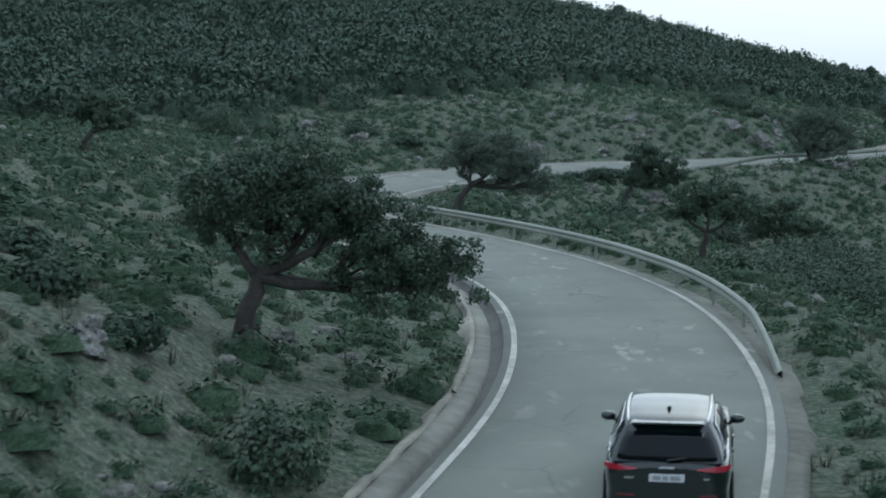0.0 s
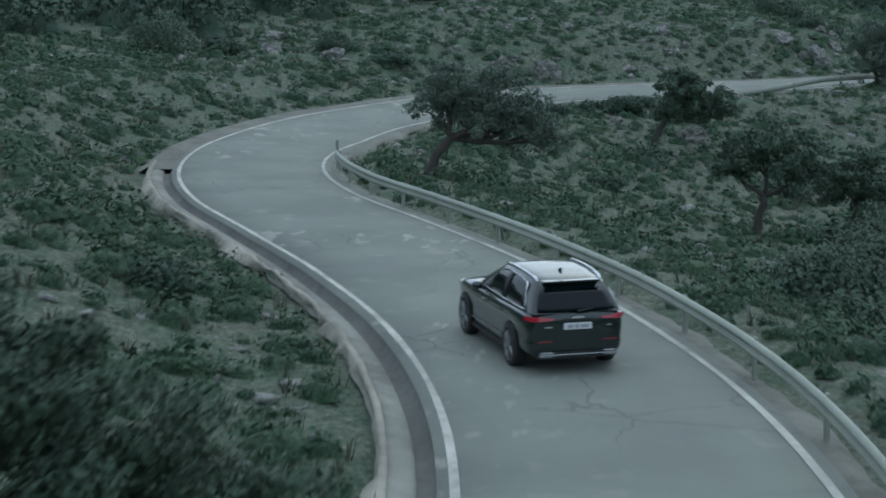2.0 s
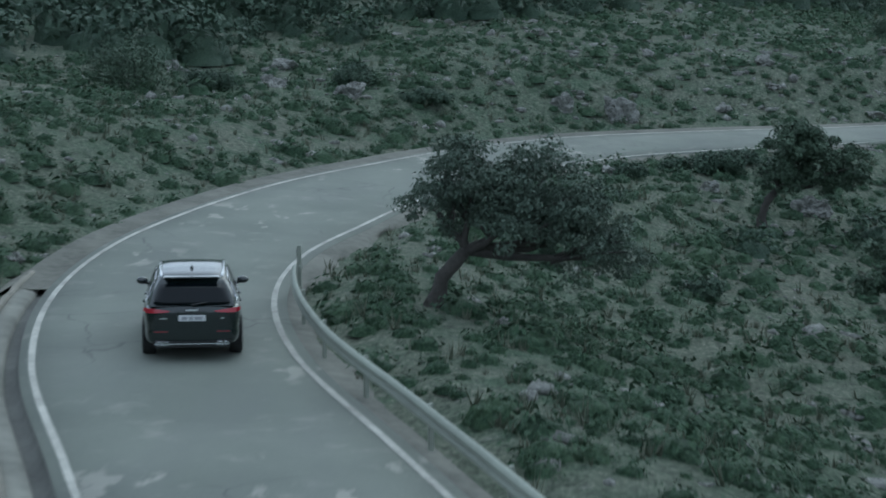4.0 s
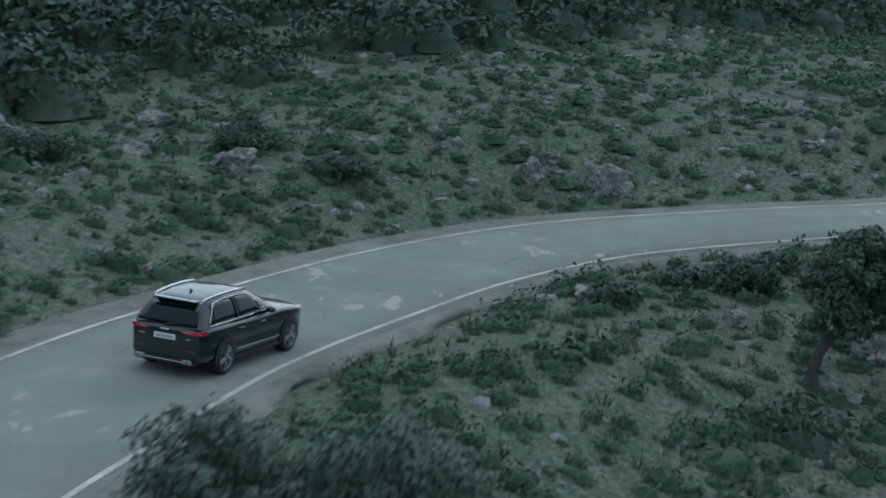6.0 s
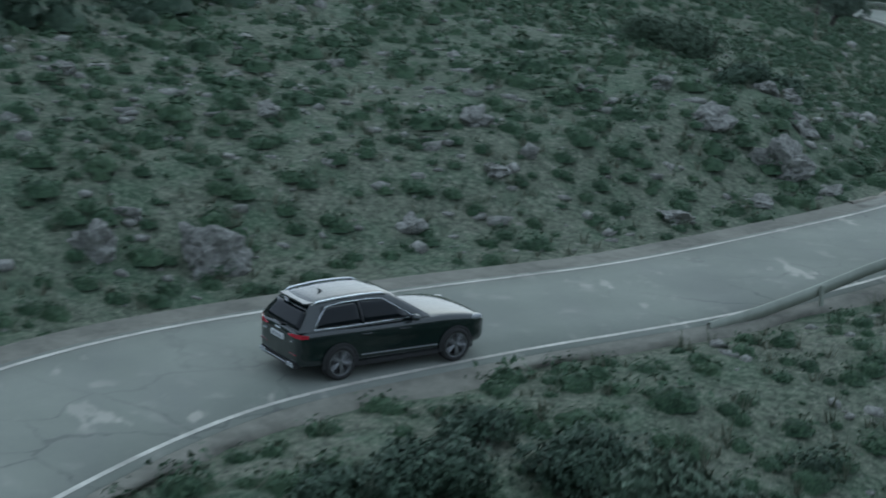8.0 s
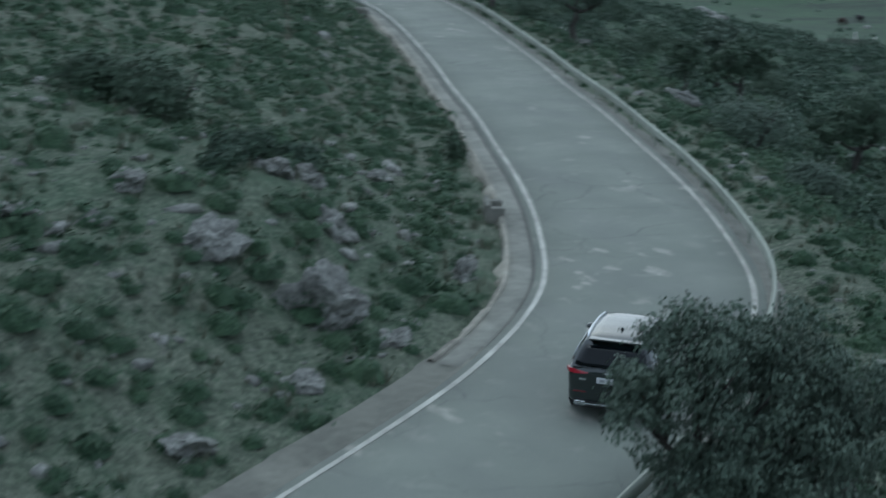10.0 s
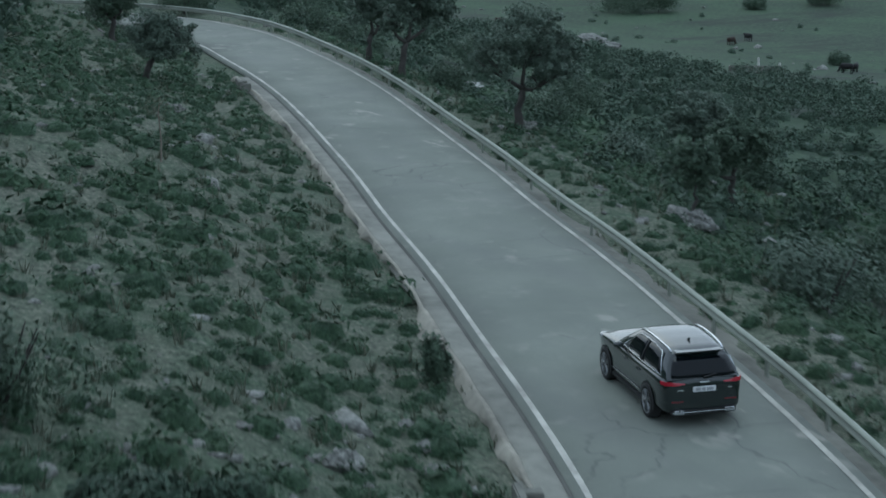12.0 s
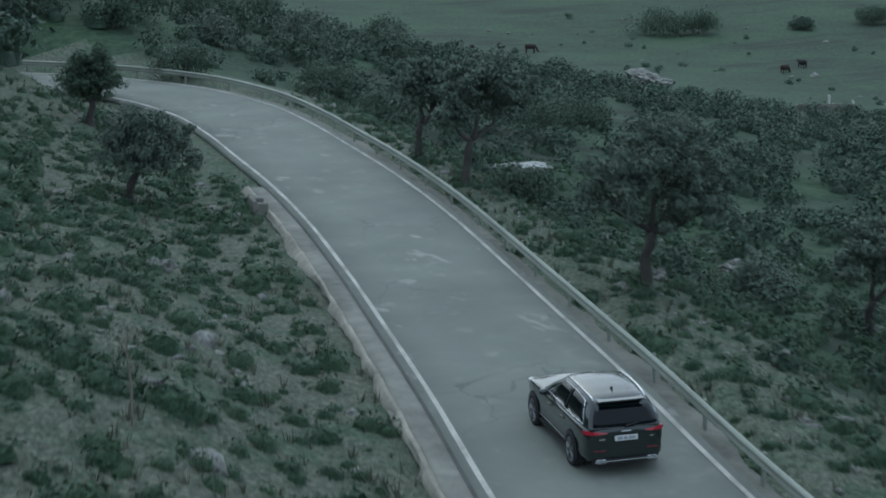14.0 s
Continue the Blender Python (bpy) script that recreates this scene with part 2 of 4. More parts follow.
# ---- the lie of the land ----
UPHILL = [(-4.3, 37.7, 1.0), (-6.7, 41.1, 1.5), (-15, 60, 3.3), (-17.5, 89.5, 3.2), (-27, 107, 4.7), (-14.8, 134.8, 3.3), (-6, 132.5, 2.4), (-0.9, 136, 2.6), (2.9, 150, 4.6), (9.2, 148.4, 3.6),
          (15.9, 149.9, 3.2), (20.4, 155.2, 3.4), (14, 141.5, 1.4), (24.5, 157, 3.3), (29.7, 160, 2.9), (35.2, 167.3, 1.5), (43.5, 203.5, 2.9), (39, 189, 2.6), (50.9, 211.6, 1.2), (58, 231, 0.5), (-8, 32, 2.3), (-5.4, 21, 1.0),
          (0, 175, 8.2), (20, 180, 6.2), (-40, 165, 9), (0, 235, 15), (-60, 235, 21), (38, 225, 5.5)]
DOWNHILL = [(12.4, 60.6, -2.3), (15.6, 106.3, -4.0), (12, 117.2, -2.1), (14.3, 119.8, -1.9), (10.3, 121, -1.4), (4.5, 113.5, -0.3), (60, 187, -2.0), (66.6, 206, -1.7), (83.1, 221.2, -5.6), (86, 244.2, -4.4),
            (0.3, 95.9, -0.8), (10.9, 94.7, -2.6), (20, 95, -4.6), (45, 135, -5), (62, 165, -5), (93, 222, -7), (156, 321.6, -14.2), (168, 305.3, -16.5), (15, 44, -3)]
DISTANT = [(18, 330, 21), (79, 320, 5), (-79, 320, 36), (300, 450, -19), (300, 60, -18), (-200, 60, 25), (-200, 360, 52), (0, 620, 10), (300, -150, -15), (-150, -150, 12), (240, 260, -19), (150, 400, -15)]


def plate(points):
    """A thin bent plate through the given heights."""
    c = np.array(points, float)

    def kernel(r2):
        return np.where(r2 > 0, r2 * np.log(np.maximum(r2, 1e-9)), 0) * 0.5

    n = len(c)
    a = np.zeros((n + 3, n + 3))
    a[:n, :n] = kernel(((c[:, None, :2] - c[None, :, :2]) ** 2).sum(-1)) + 4.0 * np.eye(n)
    a[:n, n:] = np.c_[np.ones(n), c[:, :2]]
    a[n:, :n] = a[:n, n:].T
    w = np.linalg.solve(a, np.r_[c[:, 2], 0, 0, 0])

    def height(x, y):
        out = np.empty(len(x))
        for i in range(0, len(x), 40000):
            q = np.c_[x[i : i + 40000], y[i : i + 40000]]
            out[i : i + 40000] = kernel(((q[:, None] - c[None, :, :2]) ** 2).sum(-1)) @ w[:n] + w[n] + q @ w[n + 1 :]
        return out

    return height


LAND = plate(UPHILL + DOWNHILL + DISTANT)


def waves(x, y, size, seed):
    """Smooth random swell: sums of turned sines."""
    r = np.random.RandomState(seed)
    out = np.zeros(len(x))
    for k in range(9):
        a, f, p = r.uniform(0, 6.3), r.uniform(0.5, 1.6) * 6.28 / size, r.uniform(0, 6.3)
        out += np.sin((x * np.cos(a) + y * np.sin(a)) * f + p + 1.3 * np.sin((y * np.cos(a) - x * np.sin(a)) * f * 0.7 + p * 2))
    return out / 4.5


def ground_z(x, y):
    x, y = np.ravel(np.asarray(x, float)), np.ravel(np.asarray(y, float))
    s, d = road_side(x, y)
    near = np.clip((500 - np.hypot(x - 40, y - 170)) / 250, 0, 1)
    land = LAND(np.clip(x, -260, 360), np.clip(y, -200, 850)) * near + (-18.0) * (1 - near)
    a = np.abs(d)
    land = land + (waves(x, y, 7, 1) * 0.14 + waves(x, y, 2.6, 2) * 0.09 + waves(x, y, 30, 3) * 0.4) * np.clip((a - 4) / 8, 0, 1)
    ys = np.interp(np.clip(s, ST[0], ST[-1]), ST, SP[:, 1])
    bed = rise(ys) - tilt(ys) * np.clip(d, -3.5, 3.5)
    wide = np.where(d < 0, 6.0, 9.0)
    u = np.clip((a - 4.2) / wide, 0, 1)
    u = u * u * (3 - 2 * u)
    u = np.where((s < -30) | (s > ST[-1] + 30), 1, u)
    z = bed * (1 - u) + land * u
    z -= 0.22 * np.clip((4.6 - a) / 0.5, 0, 1)
    return z


def z_at(x, y):
    return float(ground_z([x], [y])[0])


# ---- building helpers ----


def link(name, mesh, mat, parent=None, label=""):
    ob = new(name, mesh)
    if mat:
        mesh.materials.append(mat)
    if parent:
        ob.parent = parent
    return tagged(ob, label)


def part(name, bm, mat, parent, label="", smooth=False):
    """Links a bmesh as one mesh object under a thing or a part."""
    me = bpy.data.meshes.new(name)
    bmesh.ops.recalc_face_normals(bm, faces=bm.faces)
    bm.to_mesh(me)
    bm.free()
    if smooth:
        me.shade_smooth()
    return link(name, me, mat, parent, label)


def raw(name, verts, faces, mat, parent=None, label="", smooth=False):
    """A mesh object from arrays of corners and of equal-sided faces."""
    verts, faces = np.asarray(verts, np.float32), np.asarray(faces, np.int32)
    me = bpy.data.meshes.new(name)
    n, k = faces.shape
    me.vertices.add(len(verts))
    me.vertices.foreach_set("co", verts.ravel())
    me.loops.add(n * k)
    me.loops.foreach_set("vertex_index", faces.ravel())
    me.polygons.add(n)
    me.polygons.foreach_set("loop_start", np.arange(0, n * k, k, dtype=np.int32))
    me.polygons.foreach_set("loop_total", np.full(n, k, np.int32))
    me.update(calc_edges=True)
    me.validate()
    if smooth:
        me.shade_smooth()
    return link(name, me, mat, parent, label)


def ribbon(s0, s1, profile, step=1.0, wobble=0.0, seed=0):
    """A strip along the road: profile is rows of (d, height)."""
    s = np.linspace(s0, s1, max(2, int((s1 - s0) / step)))
    r = np.random.RandomState(seed)
    rows = []
    for j, (d, h) in enumerate(profile):
        dd = d + np.sign(d) * min(abs(d) / HALF, 1) * widen(s) + (np.convolve(r.normal(0, wobble, len(s) + 4), np.ones(5) / 5, "valid") if wobble and (j == len(profile) - 1 or len(profile) == 2) else 0)
        rows.append(np.stack(road_at(s, dd, h), -1))
    v = np.stack(rows, 1)
    n, k = v.shape[:2]
    i = (np.arange(n - 1)[:, None] * k + np.arange(k - 1)).ravel()
    return v.reshape(-1, 3), np.c_[i, i + k, i + k + 1, i + 1]


def tube(bm, pts, radii, sides=8, cap=True):
    """A tapered tube through points."""
    pts = [Vector(p) for p in pts]
    rings = []
    for i, p in enumerate(pts):
        t = (pts[min(i + 1, len(pts) - 1)] - pts[max(i - 1, 0)]).normalized()
        u = t.cross(Vector((0.31, 0.17, 0.94)))
        u = (u if u.length > 1e-3 else t.cross(Vector((1, 0, 0)))).normalized()
        w = t.cross(u)
        rings.append([bm.verts.new(p + (u * math.cos(a) + w * math.sin(a)) * radii[i]) for a in [6.2832 * j / sides for j in range(sides)]])
    for a, b in zip(rings, rings[1:]):
        for j in range(sides):
            bm.faces.new((a[j], a[(j + 1) % sides], b[(j + 1) % sides], b[j]))
    if cap:
        bm.faces.new(rings[0][::-1])
        bm.faces.new(rings[-1])


def box(bm, x0, x1, y0, y1, z0, z1, soft=0.0):
    v = bmesh.ops.create_cube(bm, size=1)["verts"]
    bmesh.ops.scale(bm, vec=(x1 - x0, y1 - y0, z1 - z0), verts=v)
    bmesh.ops.translate(bm, vec=((x0 + x1) / 2, (y0 + y1) / 2, (z0 + z1) / 2), verts=v)
    if soft:
        e = list({e for p in v for e in p.link_edges})
        bmesh.ops.bevel(bm, geom=e, offset=soft, segments=2, affect="EDGES")


# ---- ground, road, lines, gutters ----


def build_ground():
    def spread(a, b, step, lo, hi, grow=1.22):
        mid = list(np.arange(a, b, step))
        out, g = [], step
        x = mid[-1]
        while x < hi:
            g *= grow
            x += g
            out.append(x)
        low, g, x = [], step, a
        while x > lo:
            g *= grow
            x -= g
            low.append(x)
        return np.array(low[::-1] + mid + out)

    gx, gy = spread(-40, 112, 0.7, -3500, 3500), spread(12, 260, 0.7, -3500, 4000)
    X, Y = np.meshgrid(gx, gy)
    v = np.c_[X.ravel(), Y.ravel(), ground_z(X, Y)]
    n = len(gx)
    i = (np.arange(len(gy) - 1)[:, None] * n + np.arange(n - 1)).ravel()
    ob = raw("ground", v, np.c_[i, i + 1, i + n + 1, i + n], GROUND, smooth=True)
    ob.data.materials.append(MEADOW)
    c = v[np.c_[i, i + n + 1]].mean(1)
    far = ((c[:, 0] - 150) * 0.78 + (c[:, 1] - 315) * 0.62 > 5 * waves(c[:, 0], c[:, 1], 40, 7)) & (c[:, 0] > 95)
    d = road_side(c[:, 0], c[:, 1])[1]
    far |= (d > 9 + 3 * waves(c[:, 0], c[:, 1], 12, 8)) & (c[:, 1] + 14 * waves(c[:, 0], c[:, 1], 25, 9) > 150) & (c[:, 0] > 38)
    ob.data.polygons.foreach_set("material_index", far.astype(np.int32))
    tagged(ob, "stony green hillside with dry grass between the shrubs", "ground", kind="structure")


def build_road():
    end = ST[-1] - 2
    v, f = ribbon(2, end, [(-HALF - 0.28, -0.16), (-HALF - 0.26, 0.0), (-1.4, 0.03), (0, 0.045), (1.4, 0.03), (HALF + 0.3, 0.0), (HALF + 0.33, -0.16)], 0.8)
    tagged(raw("road", v, f, ASPHALT, smooth=True), "narrow worn grey asphalt mountain road", "road", kind="structure")
    for d, name in ((-HALF, "edge_line_1"), (HALF, "edge_line_2")):
        v, f = ribbon(2, end, [(d - 0.07, 0.016), (d + 0.07, 0.016)], 0.8, 0.012, 3)
        tagged(raw(name, v, f, LINE), "worn white painted line along the road edge", "road marking", kind="structure")
    for k, (a, b, w, deep) in enumerate(((4, 80, 0.55, 0.2), (153, 238, 0.34, 0.06))):
        prof = [(-HALF - 0.27, -0.02 - deep * 0.1), (-HALF - 0.29 - deep * 0.35, -deep), (-HALF - w - 0.01, -deep - 0.02)]
        v, f = ribbon(a, b, prof, 0.8, 0.02, 5 + k)
        tagged(raw(f"gutter_bed_{k + 1}", v, f, DAMP), "dirty damp gutter bed beside the road", "gutter", kind="structure")
        v, f = ribbon(a, b, [(-HALF - w, -deep - 0.025), (-HALF - w - 0.05, -deep * 0.5), (-HALF - w - 0.25, -deep * 0.25), (-HALF - 1.02, -0.01), (-HALF - 1.16, -0.14)], 0.6, 0.12, 7 + k)
        tagged(raw(f"gutter_apron_{k + 1}", v, f, CONCRETE), "cracked pale concrete gutter apron", "gutter", kind="structure")
        v, f = ribbon(a, b, [(-HALF - 0.98, -0.03), (-HALF - 1.0, 0.05), (-HALF - 1.13, 0.055), (-HALF - 1.22, -0.2)], 0.5, 0.35, 17 + k)
        v[:, 2] += np.repeat(0.025 * np.sin(np.arange(len(v) // 4) * 0.9) + np.random.RandomState(k).normal(0, 0.02, len(v) // 4), 4)
        tagged(raw(f"gutter_kerb_{k + 1}", v, f, KERB), "crumbling pale beige kerb at the gutter's edge", "kerb", kind="structure")
    v, f = ribbon(78, 155, [(-HALF - 0.26, -0.03), (-HALF - 0.7, -0.04), (-HALF - 1.2, 0.03), (-HALF - 1.5, -0.2)], 0.8, 0.25, 11)
    tagged(raw("verge_1", v, f, GRAVEL), "pale gravel verge beside the road", "verge", kind="structure")
    v, f = ribbon(3, end, [(HALF + 0.31, -0.03), (HALF + 0.5, -0.05), (HALF + 0.72, -0.08), (HALF + 0.95, -0.25)], 0.6, 0.4, 12)
    tagged(raw("verge_2", v, f, GRAVEL), "pale gravel verge beneath the guard rail", "verge", kind="structure")


build_ground()
build_road()


def guard_rail(s0, s1, off, dip0, dip1, label):
    """A W-beam on steel posts; dip: the length over which an end slopes to the ground."""
    rail = tagged(new("guard_rail"), label, "guard rail", "guard rails along the road")
    base = Vector(road_at(s0, off))
    rail.location = base
    s = np.arange(s0, s1, 0.8)
    d = off + widen(s)
    drop = np.zeros(len(s))
    if dip0:
        drop = np.maximum(drop, np.clip(1 - (s - s0) / dip0, 0, 1) * 0.62)
    if dip1:
        drop = np.maximum(drop, np.clip(1 - (s1 - s) / dip1, 0, 1) * 0.62)
    prof = [(0.0, 0.73), (-0.03, 0.725), (-0.085, 0.67), (-0.085, 0.635), (-0.02, 0.59), (-0.02, 0.56), (-0.085, 0.515), (-0.085, 0.48), (-0.03, 0.425), (0.0, 0.42)]
    v = np.stack([np.stack(road_at(s, d + a, h - drop), -1) for a, h in prof + [(0.02, 0.42), (0.02, 0.73)]], 1)
    n, k = v.shape[:2]
    i = (np.arange(n - 1)[:, None] * k + np.arange(k)).ravel()
    j = (np.arange(n - 1)[:, None] * k + (np.arange(k) + 1) % k).ravel()
    raw("beam", v.reshape(-1, 3) - np.array(base), np.c_[i, i + k, j + k, j], STEEL, rail, "dull galvanised W-profile beam")
    bm = bmesh.new()
    box(bm, -0.06, 0.06, -0.04, 0.04, -0.5, 0.72, 0.008)
    post = part("post", bm, STEEL, rail)
    first = True
    for q in np.arange(s0 + (dip0 * 0.6), s1 - dip1 * 0.6, 4.0):
        p = Vector(road_at(q, off + float(widen(q)) + 0.1)) - base
        dr = float(np.interp(q, s, drop))
        o = post if first else post.copy()
        if not first:
            scene.collection.objects.link(o)
        first = False
        o.location = p - Vector((0, 0, dr))
        k = int(min(q / 0.5, len(TA) - 1))
        o.rotation_euler = (0, 0, math.atan2(TA[k][1], TA[k][0]))
    return rail


guard_rail(26.5, 78.5, 3.2, 5.0, 0.0, "weathered grey steel guard rail curving round the bend")
guard_rail(136, 297, 3.2, 6.0, 0.0, "long weathered grey steel guard rail above the valley")

# ---- the car ----
PAINT = plain("black_green_car_paint", (0.006, 0.012, 0.012), 0.22, metal=0.1, coat=0.9, vary=0.08, scale=2)
GLASS = plain("dark_tinted_glass", (0.004, 0.006, 0.008), 0.06, vary=0.05)
GLASS.node_tree.nodes["Principled BSDF"].inputs["IOR"].default_value = 1.33
TRIM = plain("matt_black_plastic", (0.015, 0.015, 0.016), 0.6, vary=0.1)
CHROME = plain("brushed_bright_trim", (0.72, 0.74, 0.76), 0.18, metal=1.0, vary=0.05)
RUBBER = plain("tyre_rubber", (0.018, 0.018, 0.018), 0.85, vary=0.2)
ALLOY = plain("grey_alloy", (0.2, 0.205, 0.21), 0.35, metal=0.8, vary=0.12)
LAMP_RED = plain("lit_red_tail_lamp", (0.24, 0.008, 0.02), 0.2, coat=0.6, vary=0.1, emit=0.14)
DEEP_RED = plain("red_reflector", (0.12, 0.008, 0.012), 0.25, coat=1.0, vary=0.1)
CLEAR = plain("clear_head_lamp", (0.16, 0.17, 0.18), 0.1, coat=1.0, vary=0.1)
PLATE = plain("white_number_plate", (0.62, 0.63, 0.63), 0.4, vary=0.05)
INK = plain("grey_bars", (0.3, 0.31, 0.32), 0.6, vary=0.05)

# x from the rear axle, half width, underside, shoulder height, top height
HULL = [(-0.95, 0.66, 0.42, 0.93, 1.00), (-0.91, 0.82, 0.34, 0.97, 1.05), (-0.80, 0.905, 0.30, 1.0, 1.09), (-0.45, 0.948, 0.28, 1.02, 1.11), (0.0, 0.955, 0.27, 1.02, 1.10), (0.55, 0.945, 0.25, 1.0, 1.08), (1.2, 0.94, 0.24, 0.985, 1.07),
        (1.9, 0.945, 0.24, 0.985, 1.08), (2.35, 0.952, 0.25, 0.985, 1.09), (2.82, 0.95, 0.27, 0.96, 1.065), (3.25, 0.925, 0.28, 0.91, 1.01), (3.5, 0.87, 0.29, 0.85, 0.94), (3.66, 0.76, 0.33, 0.76, 0.84), (3.72, 0.58, 0.40, 0.66, 0.73)]
# cabin sections: x at the belt, x at the roof, half width at the belt and at the roof, roof height
CABIN = [(-0.90, -0.56, 0.80, 0.60, 1.56), (-0.62, -0.38, 0.86, 0.63, 1.605), (0.1, 0.12, 0.885, 0.655, 1.645), (0.8, 0.68, 0.885, 0.66, 1.655), (1.5, 1.12, 0.88, 0.65, 1.635), (2.2, 1.4, 0.86, 0.6, 1.585)]
BELT = 1.06


def loft(rows):
    bm = bmesh.new()
    vs = [[bm.verts.new(p) for p in r] for r in rows]
    for a, b in zip(vs, vs[1:]):
        for j in range(len(a) - 1):
            bm.faces.new((a[j], a[j + 1], b[j + 1], b[j]))
    return bm, vs


def hull_row(x, w, lo, sh, top):
    half = [(0, lo), (w * 0.8, lo), (w * 0.965, lo + 0.07), (w * 0.985, lo + 0.22), (w * 0.965, 0.62), (w, 0.78), (w * 0.985, sh), (w * 0.93, sh + (top - sh) * 0.55), (w * 0.8, top - 0.012), (w * 0.4, top + 0.012), (0, top + 0.018)]
    return [(x, y, z) for y, z in half] + [(x, -y, z) for y, z in half[::-1][1:]]


def cabin_at(u, v):
    """A point of the cabin's left side: u along its length, v from the belt to the roof's edge."""
    k = min(int(u * (len(CABIN) - 1)), len(CABIN) - 2)
    f = u * (len(CABIN) - 1) - k
    a, b = np.array(CABIN[k]), np.array(CABIN[k + 1])
    xb, xt, wb, wt, h = a + (b - a) * f
    bulge = 0.035 * math.sin(v * math.pi)
    return Vector((xb + (xt - xb) * v, wb + (wt - wb) * v + bulge, BELT + (h - 0.06 - BELT) * v))


def cabin_row(u):
    left = [cabin_at(u, v) for v in (0, 0.25, 0.5, 0.75, 0.92, 1.0)]
    k = min(int(u * (len(CABIN) - 1)), len(CABIN) - 2)
    f = u * (len(CABIN) - 1) - k
    h = CABIN[k][4] + (CABIN[k + 1][4] - CABIN[k][4]) * f
    e = left[-1]
    roof = [Vector((e.x, e.y * 0.9, h - 0.022)), Vector((e.x, e.y * 0.6, h - 0.004)), Vector((e.x, 0, h))]
    half = left + roof
    return [tuple(p) for p in half] + [(p.x, -p.y, p.z) for p in half[::-1][1:]]


def pane(points, mat, parent, name, thick=0.012, label=""):
    """A plate over a grid of points."""
    bm, vs = loft(points)
    me = part(name, bm, mat, parent, label, True)
    mod = me.modifiers.new("thick", "SOLIDIFY")
    mod.thickness, mod.offset = thick, 0.0
    return me


def build_wheel(parent, x, y, side):
    w = new("wheel")
    w.parent = parent
    w.location = (x, y, 0.368)
    bm = bmesh.new()
    prof = [(0.262, -0.118), (0.33, -0.125), (0.36, -0.105), (0.368, -0.05), (0.368, 0.05), (0.36, 0.105), (0.33, 0.125), (0.262, 0.118)]
    n = 40
    vs = [[bm.verts.new((r * math.cos(a), q * side, r * math.sin(a))) for r, q in prof] for a in [6.2832 * j / n for j in range(n)]]
    for j in range(n):
        a, b = vs[j], vs[(j + 1) % n]
        for k in range(len(prof)):
            bm.faces.new((a[k], a[(k + 1) % len(prof)], b[(k + 1) % len(prof)], b[k]))
    part("tyre", bm, RUBBER, w, "black low-profile tyre", True)
    bm = bmesh.new()
    rim = [(0.262, 0.118), (0.268, 0.124), (0.25, 0.12), (0.235, 0.09), (0.235, -0.1)]
    vs = [[bm.verts.new((r * math.cos(a), q * side, r * math.sin(a))) for r, q in rim] for a in [6.2832 * j / n for j in range(n)]]
    for j in range(n):
        a, b = vs[j], vs[(j + 1) % n]
        for k in range(len(rim) - 1):
            bm.faces.new((a[k], a[k + 1], b[k + 1], b[k]))
    for k in range(5):
        for off in (-0.16, 0.16):
            a = 6.2832 * k / 5 + off
            c, s = math.cos(a), math.sin(a)
            c2, s2 = math.cos(6.2832 * k / 5 + off * 0.4), math.sin(6.2832 * k / 5 + off * 0.4)
            tube(bm, [(0.05 * c2, 0.095 * side, 0.05 * s2), (0.15 * c, 0.108 * side, 0.15 * s), (0.25 * c, 0.11 * side, 0.25 * s)], [0.03, 0.022, 0.02], 6)
    tube(bm, [(0, 0.05 * side, 0), (0, 0.115 * side, 0)], [0.07, 0.055], 14)
    part("rim", bm, ALLOY, w, "grey alloy rim with split spokes")
    bm = bmesh.new()
    tube(bm, [(0, -0.05 * side, 0), (0, 0.045 * side, 0)], [0.235, 0.225], 24)
    part("brake_disc", bm, TRIM, w)
    return w


